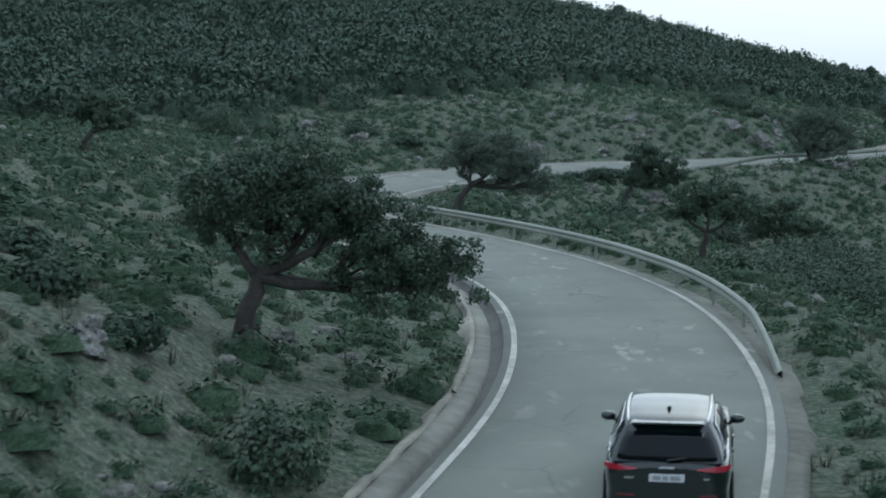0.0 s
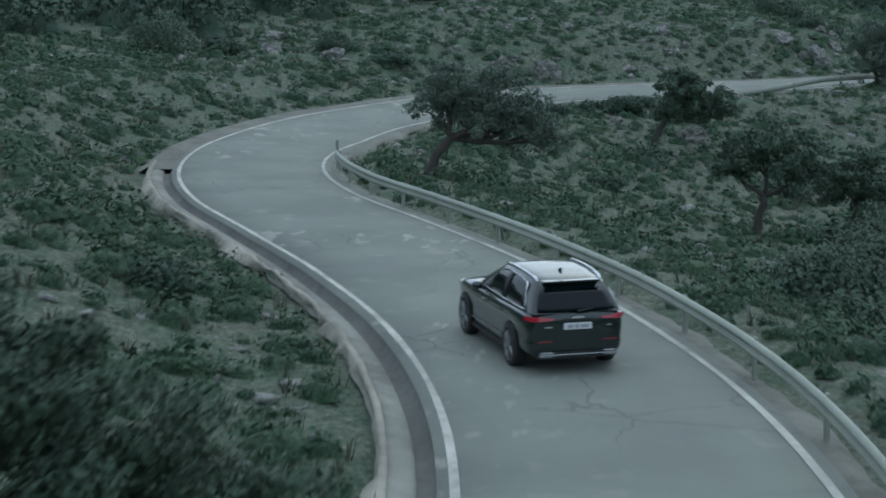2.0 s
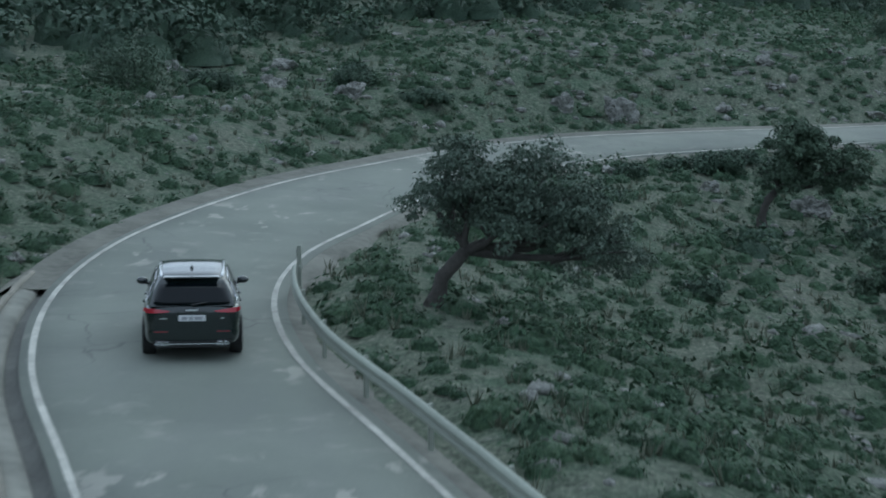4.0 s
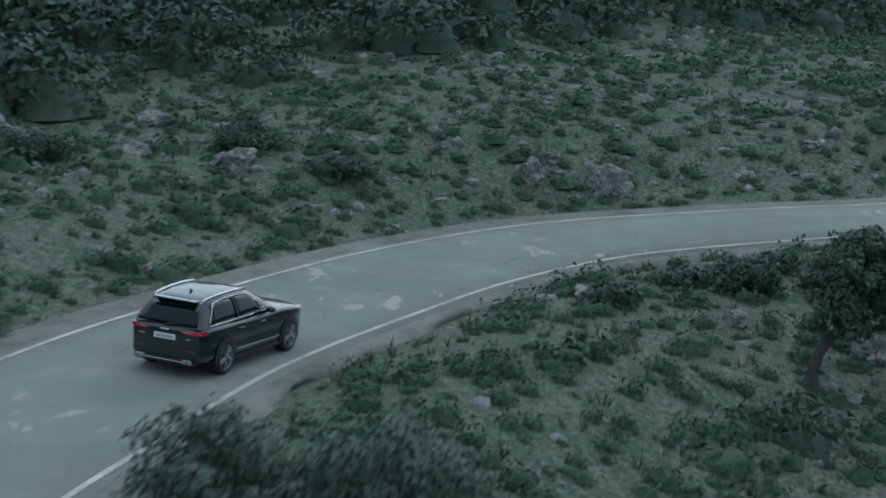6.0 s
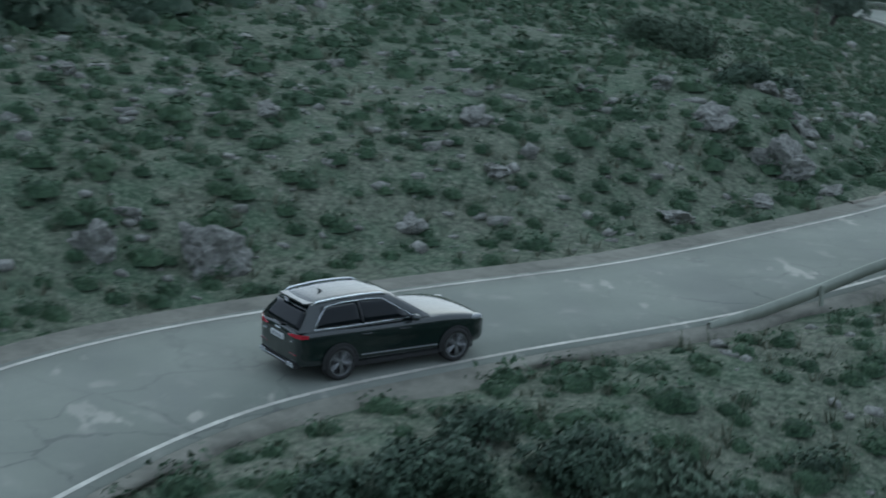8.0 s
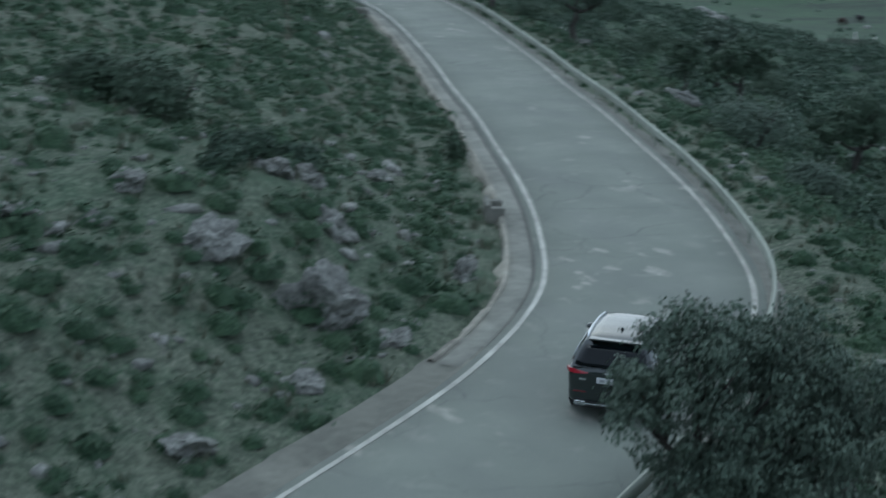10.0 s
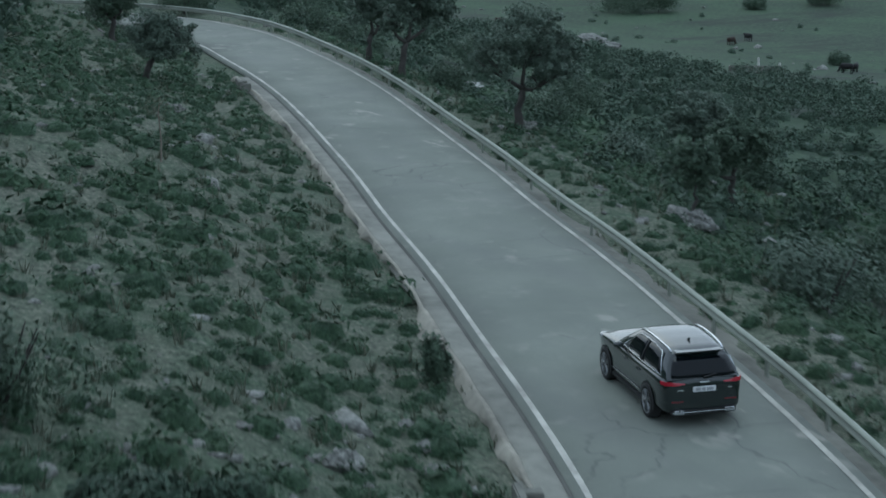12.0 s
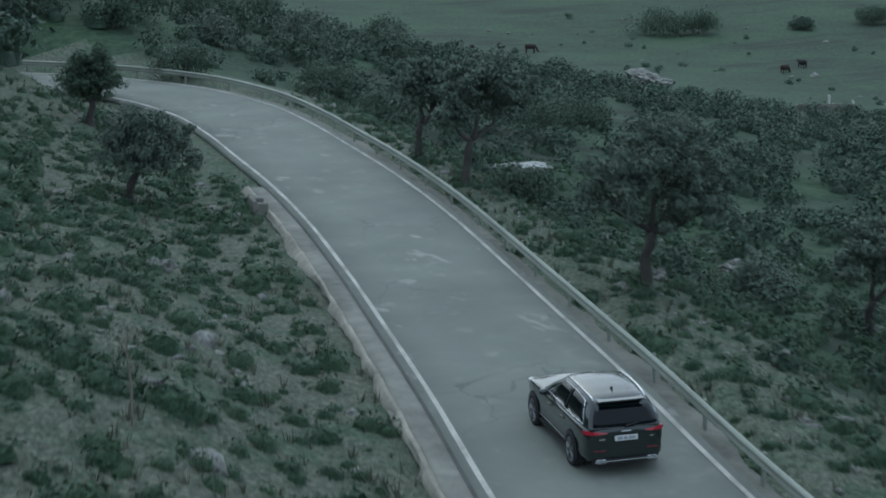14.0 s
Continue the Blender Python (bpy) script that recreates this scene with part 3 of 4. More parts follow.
def build_car():
    car = tagged(new("car"), "dark green-black estate SUV with lit red tail lamps", "car")
    rows = [hull_row(*r) for r in HULL]
    bm, vs = loft(rows)
    bm.faces.new(vs[0])
    bm.faces.new(vs[-1])
    body = part("body", bm, PAINT, car, "glossy black-green painted body", True)
    body.data.shade_smooth()
    sub = body.modifiers.new("smooth", "SUBSURF")
    sub.levels = sub.render_levels = 2
    # roof and pillars
    bm, vs = loft([cabin_row(u) for u in np.linspace(0, 1, 16)])
    bm.faces.new(vs[0])
    bm.faces.new(vs[-1])
    part("cabin", bm, PAINT, car, "glossy dark roof and pillars", True)
    # side glass, two panes a side, with a bright frame
    for sgn in (1, -1):
        def sp(u, v, out=0.012, k=sgn):
            p = cabin_at(u, v)
            return (p.x, (p.y + out) * k, p.z + out * 0.4)
        for u0, u1 in ((0.22, 0.526), (0.532, 0.84)):
            top = lambda u: 0.9 - (0.25 if u > 0.8 else 0) * (u - 0.8) / 0.04
            pane([[sp(u, 0.1 + (top(u) - 0.1) * v) for v in np.linspace(0, 1, 5)] for u in np.linspace(u0, u1, 8)], GLASS, car, "side_window", label="dark tinted side window")
        pane([[sp(u, 0.08 + 0.82 * v, 0.018) for v in np.linspace(0, 1, 5)] for u in (0.521, 0.529, 0.537)], TRIM, car, "pillar", label="black door pillar")
        bm = bmesh.new()
        loop = [sp(0.2, 0.1, 0.016), sp(0.22, 0.55, 0.016), sp(0.26, 0.88, 0.016), sp(0.4, 0.93, 0.016), sp(0.6, 0.93, 0.016), sp(0.76, 0.9, 0.016), sp(0.84, 0.55, 0.016), sp(0.9, 0.09, 0.016), sp(0.7, 0.07, 0.018), sp(0.5, 0.07, 0.018), sp(0.35, 0.07, 0.018), sp(0.2, 0.08, 0.018)]
        tube(bm, loop, [0.01] * len(loop), 6)
        part("window_trim", bm, CHROME, car, "bright metal window surround", True)
        bm = bmesh.new()
        rail = []
        for u in np.linspace(0.1, 0.86, 12):
            p = cabin_at(u, 1.0)
            k = math.sin(min(1, (u - 0.1) / 0.1, (0.86 - u) / 0.1) * 1.57)
            rail.append((p.x, (p.y - 0.03) * sgn, p.z + 0.02 + 0.035 * k))
        tube(bm, rail, [0.021] * len(rail), 8)
        part("roof_rail", bm, CHROME, car, "bright silver roof rail", True)
        # mirror
        bm = bmesh.new()
        s = bmesh.ops.create_uvsphere(bm, u_segments=14, v_segments=8, radius=1)["verts"]
        bmesh.ops.scale(bm, vec=(0.09, 0.125, 0.075), verts=s)
        bmesh.ops.translate(bm, vec=(1.72, 1.03 * sgn, 1.13), verts=s)
        tube(bm, [(1.72, 0.88 * sgn, 1.05), (1.72, 0.98 * sgn, 1.1)], [0.035, 0.03], 8)
        part("door_mirror", bm, PAINT, car, "", True)
        # sills, arches, door lines, handles
        bm = bmesh.new()
        box(bm, 0.4, 2.42, 0.90 * sgn - 0.03, 0.90 * sgn + 0.03, 0.23, 0.33, 0.02)
        part("sill", bm, TRIM, car)
        # added strip imitating the pale reflection along the doors' lower crease
        bm = bmesh.new()
        tube(bm, [(0.5, 0.947 * sgn, 0.47), (1.2, 0.945 * sgn, 0.46), (2.35, 0.947 * sgn, 0.44)], [0.012] * 3, 6)
        part("door_sheen_strip", bm, ALLOY, car, "thin grey strip imitating the pale reflection low on the doors")
        for cx in (0.0, 2.82):
            bm = bmesh.new()
            n = 22
            a = [math.pi * (j / n) * 1.16 - 0.08 * math.pi for j in range(n + 1)]
            v1 = [bm.verts.new((cx + 0.425 * math.cos(q), 0.958 * sgn, 0.37 + 0.425 * math.sin(q))) for q in a]
            v2 = [bm.verts.new((cx + 0.385 * math.cos(q), 0.964 * sgn, 0.37 + 0.385 * math.sin(q))) for q in a]
            for j in range(n):
                bm.faces.new((v1[j], v1[j + 1], v2[j + 1], v2[j]))
            v3 = [bm.verts.new((cx + 0.38 * math.cos(q), 0.956 * sgn, 0.37 + 0.38 * math.sin(q))) for q in a]
            bm.faces.new(v3)
            part("wheel_arch", bm, TRIM, car, "dark wheel arch")
        for hx in (0.62, 1.52):
            bm = bmesh.new()
            tube(bm, [(hx - 0.11, 0.945 * sgn, 0.9), (hx - 0.08, 0.968 * sgn, 0.905), (hx + 0.08, 0.968 * sgn, 0.905), (hx + 0.11, 0.945 * sgn, 0.9)], [0.016] * 4, 6)
            part("door_handle", bm, PAINT, car)
        # tail lamp: a slim wedge that wraps the corner
        bm = bmesh.new()
        pts = [(-0.968, 0.44), (-0.962, 0.58), (-0.942, 0.72), (-0.885, 0.85), (-0.75, 0.93)]
        lo = [0.965, 0.95, 0.94, 0.94, 0.955]
        hi = [0.985, 1.003, 1.02, 1.025, 1.02]
        a = [bm.verts.new((x, y * sgn, z)) for (x, y), z in zip(pts, lo)]
        b = [bm.verts.new((x + 0.012, y * sgn, z)) for (x, y), z in zip(pts, hi)]
        for j in range(4):
            bm.faces.new((a[j], a[j + 1], b[j + 1], b[j]))
        lamp = part("tail_lamp", bm, LAMP_RED, car, "glowing red wrap-round tail lamp")
        lamp.modifiers.new("thick", "SOLIDIFY").thickness = 0.03
        bm = bmesh.new()
        box(bm, -0.957, -0.85, 0.6 * sgn - 0.14, 0.6 * sgn + 0.14, 0.575, 0.605, 0.01)
        part("rear_reflector", bm, DEEP_RED, car, "red reflector low in the bumper")
        # twin tail pipes in a bright frame
        for off in (0.0, 0.115):
            bm = bmesh.new()
            y = (0.52 + off) * sgn
            tube(bm, [(-0.975, y - 0.045, 0.4), (-0.975, y + 0.045, 0.4), (-0.975, y + 0.045, 0.335), (-0.975, y - 0.045, 0.335), (-0.975, y - 0.045, 0.4)], [0.012] * 5, 6)
            part("tail_pipe", bm, CHROME, car, "bright framed tail pipe")
        bm = bmesh.new()
        s = bmesh.ops.create_uvsphere(bm, u_segments=14, v_segments=8, radius=1)["verts"]
        bmesh.ops.scale(bm, vec=(0.26, 0.14, 0.07), verts=s)
        bmesh.ops.translate(bm, vec=(3.32, 0.77 * sgn, 0.885), verts=s)
        part("head_lamp", bm, CLEAR, car, "clear head lamp", True)
    # rear window and windscreen
    def end_glass(u, out, v0, v1, squeeze):
        rows = []
        for v in np.linspace(v0, v1, 5):
            p = cabin_at(u, v)
            rows.append([(p.x + out + 0.035 * (1 - abs(k)) ** 0.5 * (1 if out > 0 else -1) * 0.6, p.y * squeeze * k, p.z) for k in np.linspace(-1, 1, 9)])
        return rows
    pane(end_glass(0.0, -0.022, 0.1, 0.86, 0.93), GLASS, car, "rear_window", label="dark tinted rear window")
    pane(end_glass(1.0, 0.015, 0.04, 0.95, 0.94), GLASS, car, "windscreen", label="dark windscreen")
    bm = bmesh.new()
    box(bm, -0.67, -0.40, -0.54, 0.54, 1.54, 1.57, 0.014)
    part("roof_spoiler", bm, PAINT, car, "gloss dark roof spoiler")
    bm = bmesh.new()
    tube(bm, [(-0.93, 0.0, 1.09), (-0.915, -0.2, 1.12), (-0.9, -0.3, 1.13)], [0.02, 0.014, 0.008], 6)
    part("rear_wiper", bm, TRIM, car)
    bm = bmesh.new()
    tube(bm, [(0.02, 0, 1.63), (-0.04, 0, 1.68), (-0.08, 0, 1.695)], [0.04, 0.018, 0.006], 8)
    part("antenna_fin", bm, PAINT, car)
    bm = bmesh.new()
    box(bm, -0.972, -0.93, -0.26, 0.26, 0.79, 0.9, 0.006)
    plate_ob = part("number_plate", bm, PLATE, car, "white number plate")
    for y0, y1 in ((-0.2, -0.05), (-0.02, 0.06), (0.09, 0.2)):
        bm = bmesh.new()
        box(bm, -0.9755, -0.9725, y0, y1, 0.815, 0.875)
        part("bar", bm, INK, plate_ob, "dark bar")
    bm = bmesh.new()
    box(bm, -0.972, -0.93, -0.12, 0.12, 0.975, 1.01, 0.012)
    part("badge", bm, CHROME, car, "small plain bright badge")
    bm = bmesh.new()
    box(bm, -0.968, -0.90, 0.48, 0.62, 0.83, 0.855)
    part("model_badge", bm, CHROME, car, "small bright bar")
    bm = bmesh.new()
    box(bm, -0.968, -0.90, -0.62, -0.54, 0.83, 0.855)
    part("model_badge", bm, CHROME, car, "small bright bar")
    bm = bmesh.new()
    box(bm, -0.962, -0.75, -0.74, 0.74, 0.29, 0.44, 0.03)
    part("rear_diffuser", bm, TRIM, car, "dark rear diffuser")
    bm = bmesh.new()
    box(bm, -0.975, -0.95, -0.72, 0.72, 0.352, 0.37, 0.006)
    part("diffuser_strip", bm, CHROME, car, "bright strip under the bumper")
    bm = bmesh.new()
    box(bm, 3.55, 3.73, -0.55, 0.55, 0.42, 0.72, 0.03)
    part("grille", bm, TRIM, car, "dark radiator grille")
    wheels = [build_wheel(car, x, y * sgn, sgn) for x, y in ((0.0, 0.848), (2.82, 0.848)) for sgn in (1, -1)]
    # a large, long-bodied car
    size = Matrix.Diagonal((1.07, 1.03, 1.07, 1))
    for ob in car.children_recursive:
        if ob.type == "MESH":
            ob.data.transform(Matrix.Scale(1.07, 4) if ob.parent in wheels else size)
    for w in wheels:
        w.location = size @ w.location
        w.location.z = 0.368 * 1.07
    return car, wheels


# seconds, rear axle's length along the road, metres to the right of its middle, turn to the left of the road's line in degrees
DRIVE = [(0.0, 14.7, 1.38, 1), (0.5, 21.7, 1.02, 1.5), (1.5, 36.0, 0.38, 3.5), (2.0, 43.0, -0.02, 4.5), (3.2, 59.4, 0.15, 1), (4.5, 76.8, 0.88, -2.5), (5.0, 84.2, 1.08, -3), (6.0, 98.5, 1.0, -3.5), (6.5, 105.3, 1.2, -4), (7.0, 112.2, 1.45, -6), (8.2, 128.3, 1.4, -4), (9.5, 145.0, 1.18, -0.5), (10.5, 157.9, 0.84, 1.5), (11.5, 170.7, 0.68, 2.5), (12.5, 183.4, 0.5, 3), (13.5, 195.5, 0.42, 3), (14.0, 201.8, 0.45, 3)]


def drive_at(t):
    """A smooth curve through the rows of DRIVE."""
    k = max(i for i in range(len(DRIVE) - 1) if DRIVE[i][0] <= t + 1e-6)

    def slope(i, c):
        a, b = DRIVE[max(i - 1, 0)], DRIVE[min(i + 1, len(DRIVE) - 1)]
        return (b[c] - a[c]) / (b[0] - a[0])

    (t0, *p), (t1, *q) = DRIVE[k], DRIVE[k + 1]
    h = t1 - t0
    u = (t - t0) / h
    return [(2 * u**3 - 3 * u**2 + 1) * p[c - 1] + (u**3 - 2 * u**2 + u) * h * slope(k, c) + (3 * u**2 - 2 * u**3) * q[c - 1] + (u**3 - u**2) * h * slope(k + 1, c) for c in (1, 2, 3)]


def motions():
    rows = []
    for n in range(57):
        t = n * 0.25
        s, d, turn = drive_at(t)
        a, b = Vector(road_at(s, d, 0.025)), Vector(road_at(s + 2.82, d + (drive_at(min(t + 0.17, 14.0))[1] - d), 0.025))
        y = float(np.interp(s, ST, SP[:, 1]))
        ahead = (b - a).normalized()
        k = int(s / 0.5)
        side = Vector((-TA[k][1], TA[k][0], float(tilt(y)))).normalized()
        side = (side - ahead * side.dot(ahead)).normalized()
        m = Matrix((ahead, side, ahead.cross(side))).transposed().to_4x4()
        m = m @ Matrix.Rotation(radians(turn), 4, "Z")
        m.translation = a
        rows.append((t, m))
    walk(CAR, rows)
    for w in WHEELS:
        spin = []
        for n in range(0, 421):
            t = n / 30
            s = drive_at(min(t, 14.0))[0]
            spin.append((t, Matrix.Translation(w.location) @ Matrix.Rotation((s - DRIVE[0][1]) / 0.394, 4, "Y")))
        walk(w, spin)


CAR, WHEELS = build_car()

# ---- plants and rocks ----
RNG = np.random.RandomState(11)


def blades_at(centres, normals, size, rng, aspect=1.6):
    """Small leaves: one pointed blade each."""
    n = len(centres)
    r = rng.normal(size=(n, 3))
    u = np.cross(normals, r)
    u /= np.linalg.norm(u, axis=1)[:, None] + 1e-9
    w = np.cross(normals, u)
    a = (size * rng.uniform(0.6, 1.3, n))[:, None]
    b = a / aspect
    v = np.stack([centres - u * a, centres + u * a * 0.75 - w * b, centres + u * a * 0.75 + w * b], 1)
    return v.reshape(-1, 3), np.arange(3 * n).reshape(-1, 3)


def unit(n, rng, low=-1.0):
    d = rng.normal(size=(n, 3))
    d[:, 2] = np.where(d[:, 2] < low, -d[:, 2], d[:, 2])
    return d / np.linalg.norm(d, axis=1)[:, None]


def leaf_ball(rx, ry, rz, n, leaf, rng, flat=False):
    """Leaves over an uneven ellipsoid, mostly in its outer shell."""
    d = unit(n, rng)
    if flat:
        d[:, 2] = np.abs(d[:, 2])
    lump = 1 + 0.22 * np.sin(d[:, 0] * 5 + rng.uniform(0, 6)) * np.sin(d[:, 1] * 5 + rng.uniform(0, 6)) + 0.12 * np.sin(d[:, 2] * 9 + rng.uniform(0, 6))
    r = rng.uniform(0.62, 1.05, n) * lump
    c = d * r[:, None] * (rx, ry, rz)
    nm = d + 0.42 * rng.normal(size=(n, 3)) + ((0, 0, 0.55) if flat else (0, 0, 0.25))
    nm /= np.linalg.norm(nm, axis=1)[:, None]
    return blades_at(c, nm, leaf, rng)


def dome(rx, ry, rz, rng, rings=3, sides=8):
    """A low dark core inside a shrub."""
    v, f = [], []
    for i in range(rings + 1):
        a = 1.57 * i / rings
        for j in range(sides):
            b = 6.2832 * j / sides + i * 0.4
            k = rng.uniform(0.82, 1.12)
            r = max(0.0, math.cos(a)) ** 0.85
            v.append((rx * r * math.cos(b) * k, ry * r * math.sin(b) * k, rz * math.sin(a) * k - 0.06))
    for i in range(rings):
        for j in range(sides):
            a, b, c, d = i * sides + j, i * sides + (j + 1) % sides, (i + 1) * sides + (j + 1) % sides, (i + 1) * sides + j
            f += [(a, b, c), (a, c, d)]
    return np.array(v), np.array(f)


def joined(pieces):
    """Meshes run together: rows of (corners, quads)."""
    vs, fs, k = [], [], 0
    for v, f in pieces:
        vs.append(v)
        fs.append(f + k)
        k += len(v)
    return np.concatenate(vs), np.concatenate(fs)


def strew(variants, places, scales, rng, sink=0.0):
    """Copies of a few mesh pieces, turned and sized, as one run of corners and faces."""
    out = []
    for (x, y, z), s in zip(places, scales):
        v, f = variants[rng.randint(len(variants))]
        a = rng.uniform(0, 6.2832)
        c, q = math.cos(a) * s, math.sin(a) * s
        h = s * rng.uniform(0.75, 1.2)
        out.append((np.c_[v[:, 0] * c - v[:, 1] * q + x, v[:, 0] * q + v[:, 1] * c + y, v[:, 2] * h + z - sink * s], f))
    return joined(out)


def rock_piece(rng, subdiv, sx, sy, sz, rough=0.35):
    bm = bmesh.new()
    bmesh.ops.create_icosphere(bm, subdivisions=subdiv, radius=1)
    o = Vector(rng.uniform(-50, 50, 3))
    cuts = [(Vector(unit(1, rng)[0]), rng.uniform(0.55, 0.9)) for _ in range(9)]
    for v in bm.verts:
        p = v.co.copy()
        for n, d in cuts:
            h = p.dot(n)
            if h > d:
                p -= n * (h - d) * 0.9
        k = noise.noise(p * 1.7 + o) * rough + noise.noise(p * 4.5 + o) * rough * 0.35 + abs(noise.noise(p * 9 + o)) * -rough * 0.5
        v.co = Vector((p.x * sx, p.y * sy, p.z * sz)) * (1 + k)
    return bm


def rock_arrays(rng, subdiv=2):
    bm = rock_piece(rng, subdiv, rng.uniform(0.8, 1.3), rng.uniform(0.6, 1.0), rng.uniform(0.4, 0.7), 0.6)
    bm.verts.ensure_lookup_table()
    v = np.array([p.co[:] for p in bm.verts])
    f = np.array([[p.index for p in q.verts] for q in bm.faces])
    bm.free()
    return v, f


def boulder(x, y, size, height, seed, label, sz=0.0):
    rng = np.random.RandomState(seed)
    bm = rock_piece(rng, 4, size, size * rng.uniform(0.6, 0.85), height, 0.55)
    z = z_at(x, y)
    me = bpy.data.meshes.new("boulder")
    bm.to_mesh(me)
    bm.free()
    ob = link("boulder", me, ROCK)
    ob.matrix_world = pose(x, y, z + height * 0.22 + sz, rng.uniform(-10, 10), rng.uniform(-10, 10), rng.uniform(0, 360))
    tagged(ob, label, "rock", "boulders on the hillside")


def build_tree(x, y, height, lean, crowns, seed, mat, label, leaves=4200, leaf=0.085, trunk=0.17, limbs=4):
    """A wind-bent evergreen: a leaning tapered trunk, limbs to each clump, a ragged crown.
    lean: sideways reach of the trunk's top; crowns: (dx, dy, dz, rx, rz) from the foot."""
    rng = np.random.RandomState(seed)
    tree = tagged(new("tree"), label, "tree", "wind-bent trees")
    tree.location = (x, y, z_at(x, y) - 0.05)
    bm = bmesh.new()
    fork = Vector((lean * 0.5, rng.uniform(-0.15, 0.15), height * 0.34))
    mid = Vector((lean * 0.1 + rng.uniform(-0.12, 0.12), rng.uniform(-0.1, 0.1), height * 0.18))
    tube(bm, [(0.05, 0, -0.3), (0, 0, 0.02), mid * 0.5 + Vector((rng.uniform(-0.08, 0.08), 0, 0)), mid, (mid + fork) / 2 + Vector((rng.uniform(-0.1, 0.1), 0, 0)), fork], [trunk * 2.0, trunk * 1.4, trunk * 1.15, trunk, trunk * 0.95, trunk * 0.8], 10)
    pieces, clumps = [], []
    for dx, dy, dz, rx, rz in crowns:
        rz *= 1.28
        c = Vector((dx, dy, dz - 0.12 * rz))
        for k in range(limbs):
            d = Vector(unit(1, rng)[0])
            end = c + Vector((d.x * rx * 0.7, d.y * rx * 0.7, abs(d.z) * rz * 0.5))
            hub = fork.lerp(c, 0.55) + Vector((0, 0, -0.12 * rz + rng.uniform(-0.1, 0.1)))
            if k == 0:
                tube(bm, [fork, fork.lerp(hub, 0.5) + Vector((rng.uniform(-0.1, 0.1), rng.uniform(-0.1, 0.1), rng.uniform(-0.12, 0.02))), hub, c], [trunk * 0.72, trunk * 0.55, trunk * 0.45, trunk * 0.15], 8)
            tube(bm, [hub, hub.lerp(end, 0.5) + Vector((rng.uniform(-0.15, 0.15), rng.uniform(-0.15, 0.15), 0.1)), end], [trunk * 0.3, trunk * 0.18, trunk * 0.05], 5)
        clumps.append((c, rx, rz, rx * rx * rz))
    total = sum(q[3] for q in clumps)
    for c, rx, rz, share in clumps:
        n = int(46 * max(0.4, share / total * len(clumps)))
        for _ in range(n):
            d = unit(1, rng)[0]
            k = rng.uniform(0.25, 0.92)
            p = np.array(c) + d * k * (rx, rx * 0.9, rz)
            r = rng.uniform(0.24, 0.46) * (rx / 1.6) ** 0.5
            v, f = leaf_ball(r, r, r * 0.75, max(30, int(leaves * 2.6 * share / total / n)), leaf, rng)
            pieces.append((v + p, f))
    part("trunk", bm, BARK, tree, "gnarled grey-brown trunk and limbs", True)
    v, f = joined(pieces)
    raw("crown", v, f, mat, tree, "ragged crown of small dark leaves")
    return tree


def build_bush(x, y, rx, rz, seed, mat, label, n=1500, leaf=0.075):
    rng = np.random.RandomState(seed)
    bush = tagged(new("bush"), label, "bush", "bushes by the road")
    bush.location = (x, y, z_at(x, y) - 0.05)
    pieces = []
    for k in range(14):
        d = unit(1, rng)[0]
        d[2] = abs(d[2]) * 0.7
        p = d * rng.uniform(0.3, 0.75) * (rx, rx, rz) + (0, 0, rz * 0.25)
        r = rng.uniform(0.35, 0.55)
        v, f = leaf_ball(rx * r, rx * r, rz * r, n // 5, leaf, rng)
        pieces.append((v + p, f))
    v, f = joined(pieces)
    raw("crown", v, f, mat, bush)
    bm = bmesh.new()
    for k in range(5):
        d = unit(1, rng)[0]
        tube(bm, [(0, 0, -0.15), (d[0] * rx * 0.3, d[1] * rx * 0.3, rz * 0.35), (d[0] * rx * 0.55, d[1] * rx * 0.55, rz * 0.75)], [0.05, 0.035, 0.012], 5)
    part("stem", bm, BARK, bush)
    return bush


DARK = "dark evergreen oak bent by the wind on the stony slope"
GREY = "grey-green wild olive tree with a leaning trunk"
build_tree(-4.3, 38.6, 4.4, 0.75, [(0.9, 0, 3.35, 1.9, 1.15), (-0.45, 0.3, 2.9, 1.2, 0.85), (2.6, -0.2, 2.75, 1.1, 1.0), (3.2, 0, 1.75, 1.45, 1.25), (4.3, 0.2, 1.35, 1.0, 1.0), (1.7, 0.2, 2.9, 1.3, 0.9)], 3, OLIVE, "broad dark evergreen oak with a forked trunk beside the bend", 21000, 0.05, 0.2, 5)
build_tree(0.7, 89.0, 4.2, 1.7, [(0.9, 0, 3.15, 1.45, 1.1), (2.3, 0, 2.85, 1.6, 1.15), (3.6, 0.2, 2.0, 1.35, 1.1), (0.1, 0.2, 2.45, 1.0, 0.85), (1.8, -0.5, 2.3, 1.2, 0.8), (3.3, -0.4, 2.1, 1.1, 0.75), (4.5, 0, 1.35, 0.9, 0.7)], 5, SILVER, "wind-swept olive tree leaning over the slope inside the bend", 15000, 0.052, 0.18)
build_tree(12.0, 117.2, 4.4, 1.0, [(1.4, 0, 3.1, 1.6, 1.2), (3.0, 0.3, 2.4, 1.5, 1.1), (0.6, 0, 2.3, 1.0, 0.8)], 6, OLIVE, GREY, 5500)
build_tree(14.0, 97.0, 4.8, 0.6, [(0.5, 0, 3.5, 1.9, 1.2), (2.0, 0, 2.8, 1.4, 1.1), (-1.0, 0.4, 2.9, 1.2, 0.9)], 7, OLIVE, DARK, 5000)
build_tree(18.0, 98.5, 4.4, 0.8, [(0.6, 0, 3.0, 2.1, 1.3), (2.2, 0.2, 2.4, 1.3, 1.0)], 8, OLIVE, DARK, 4500)
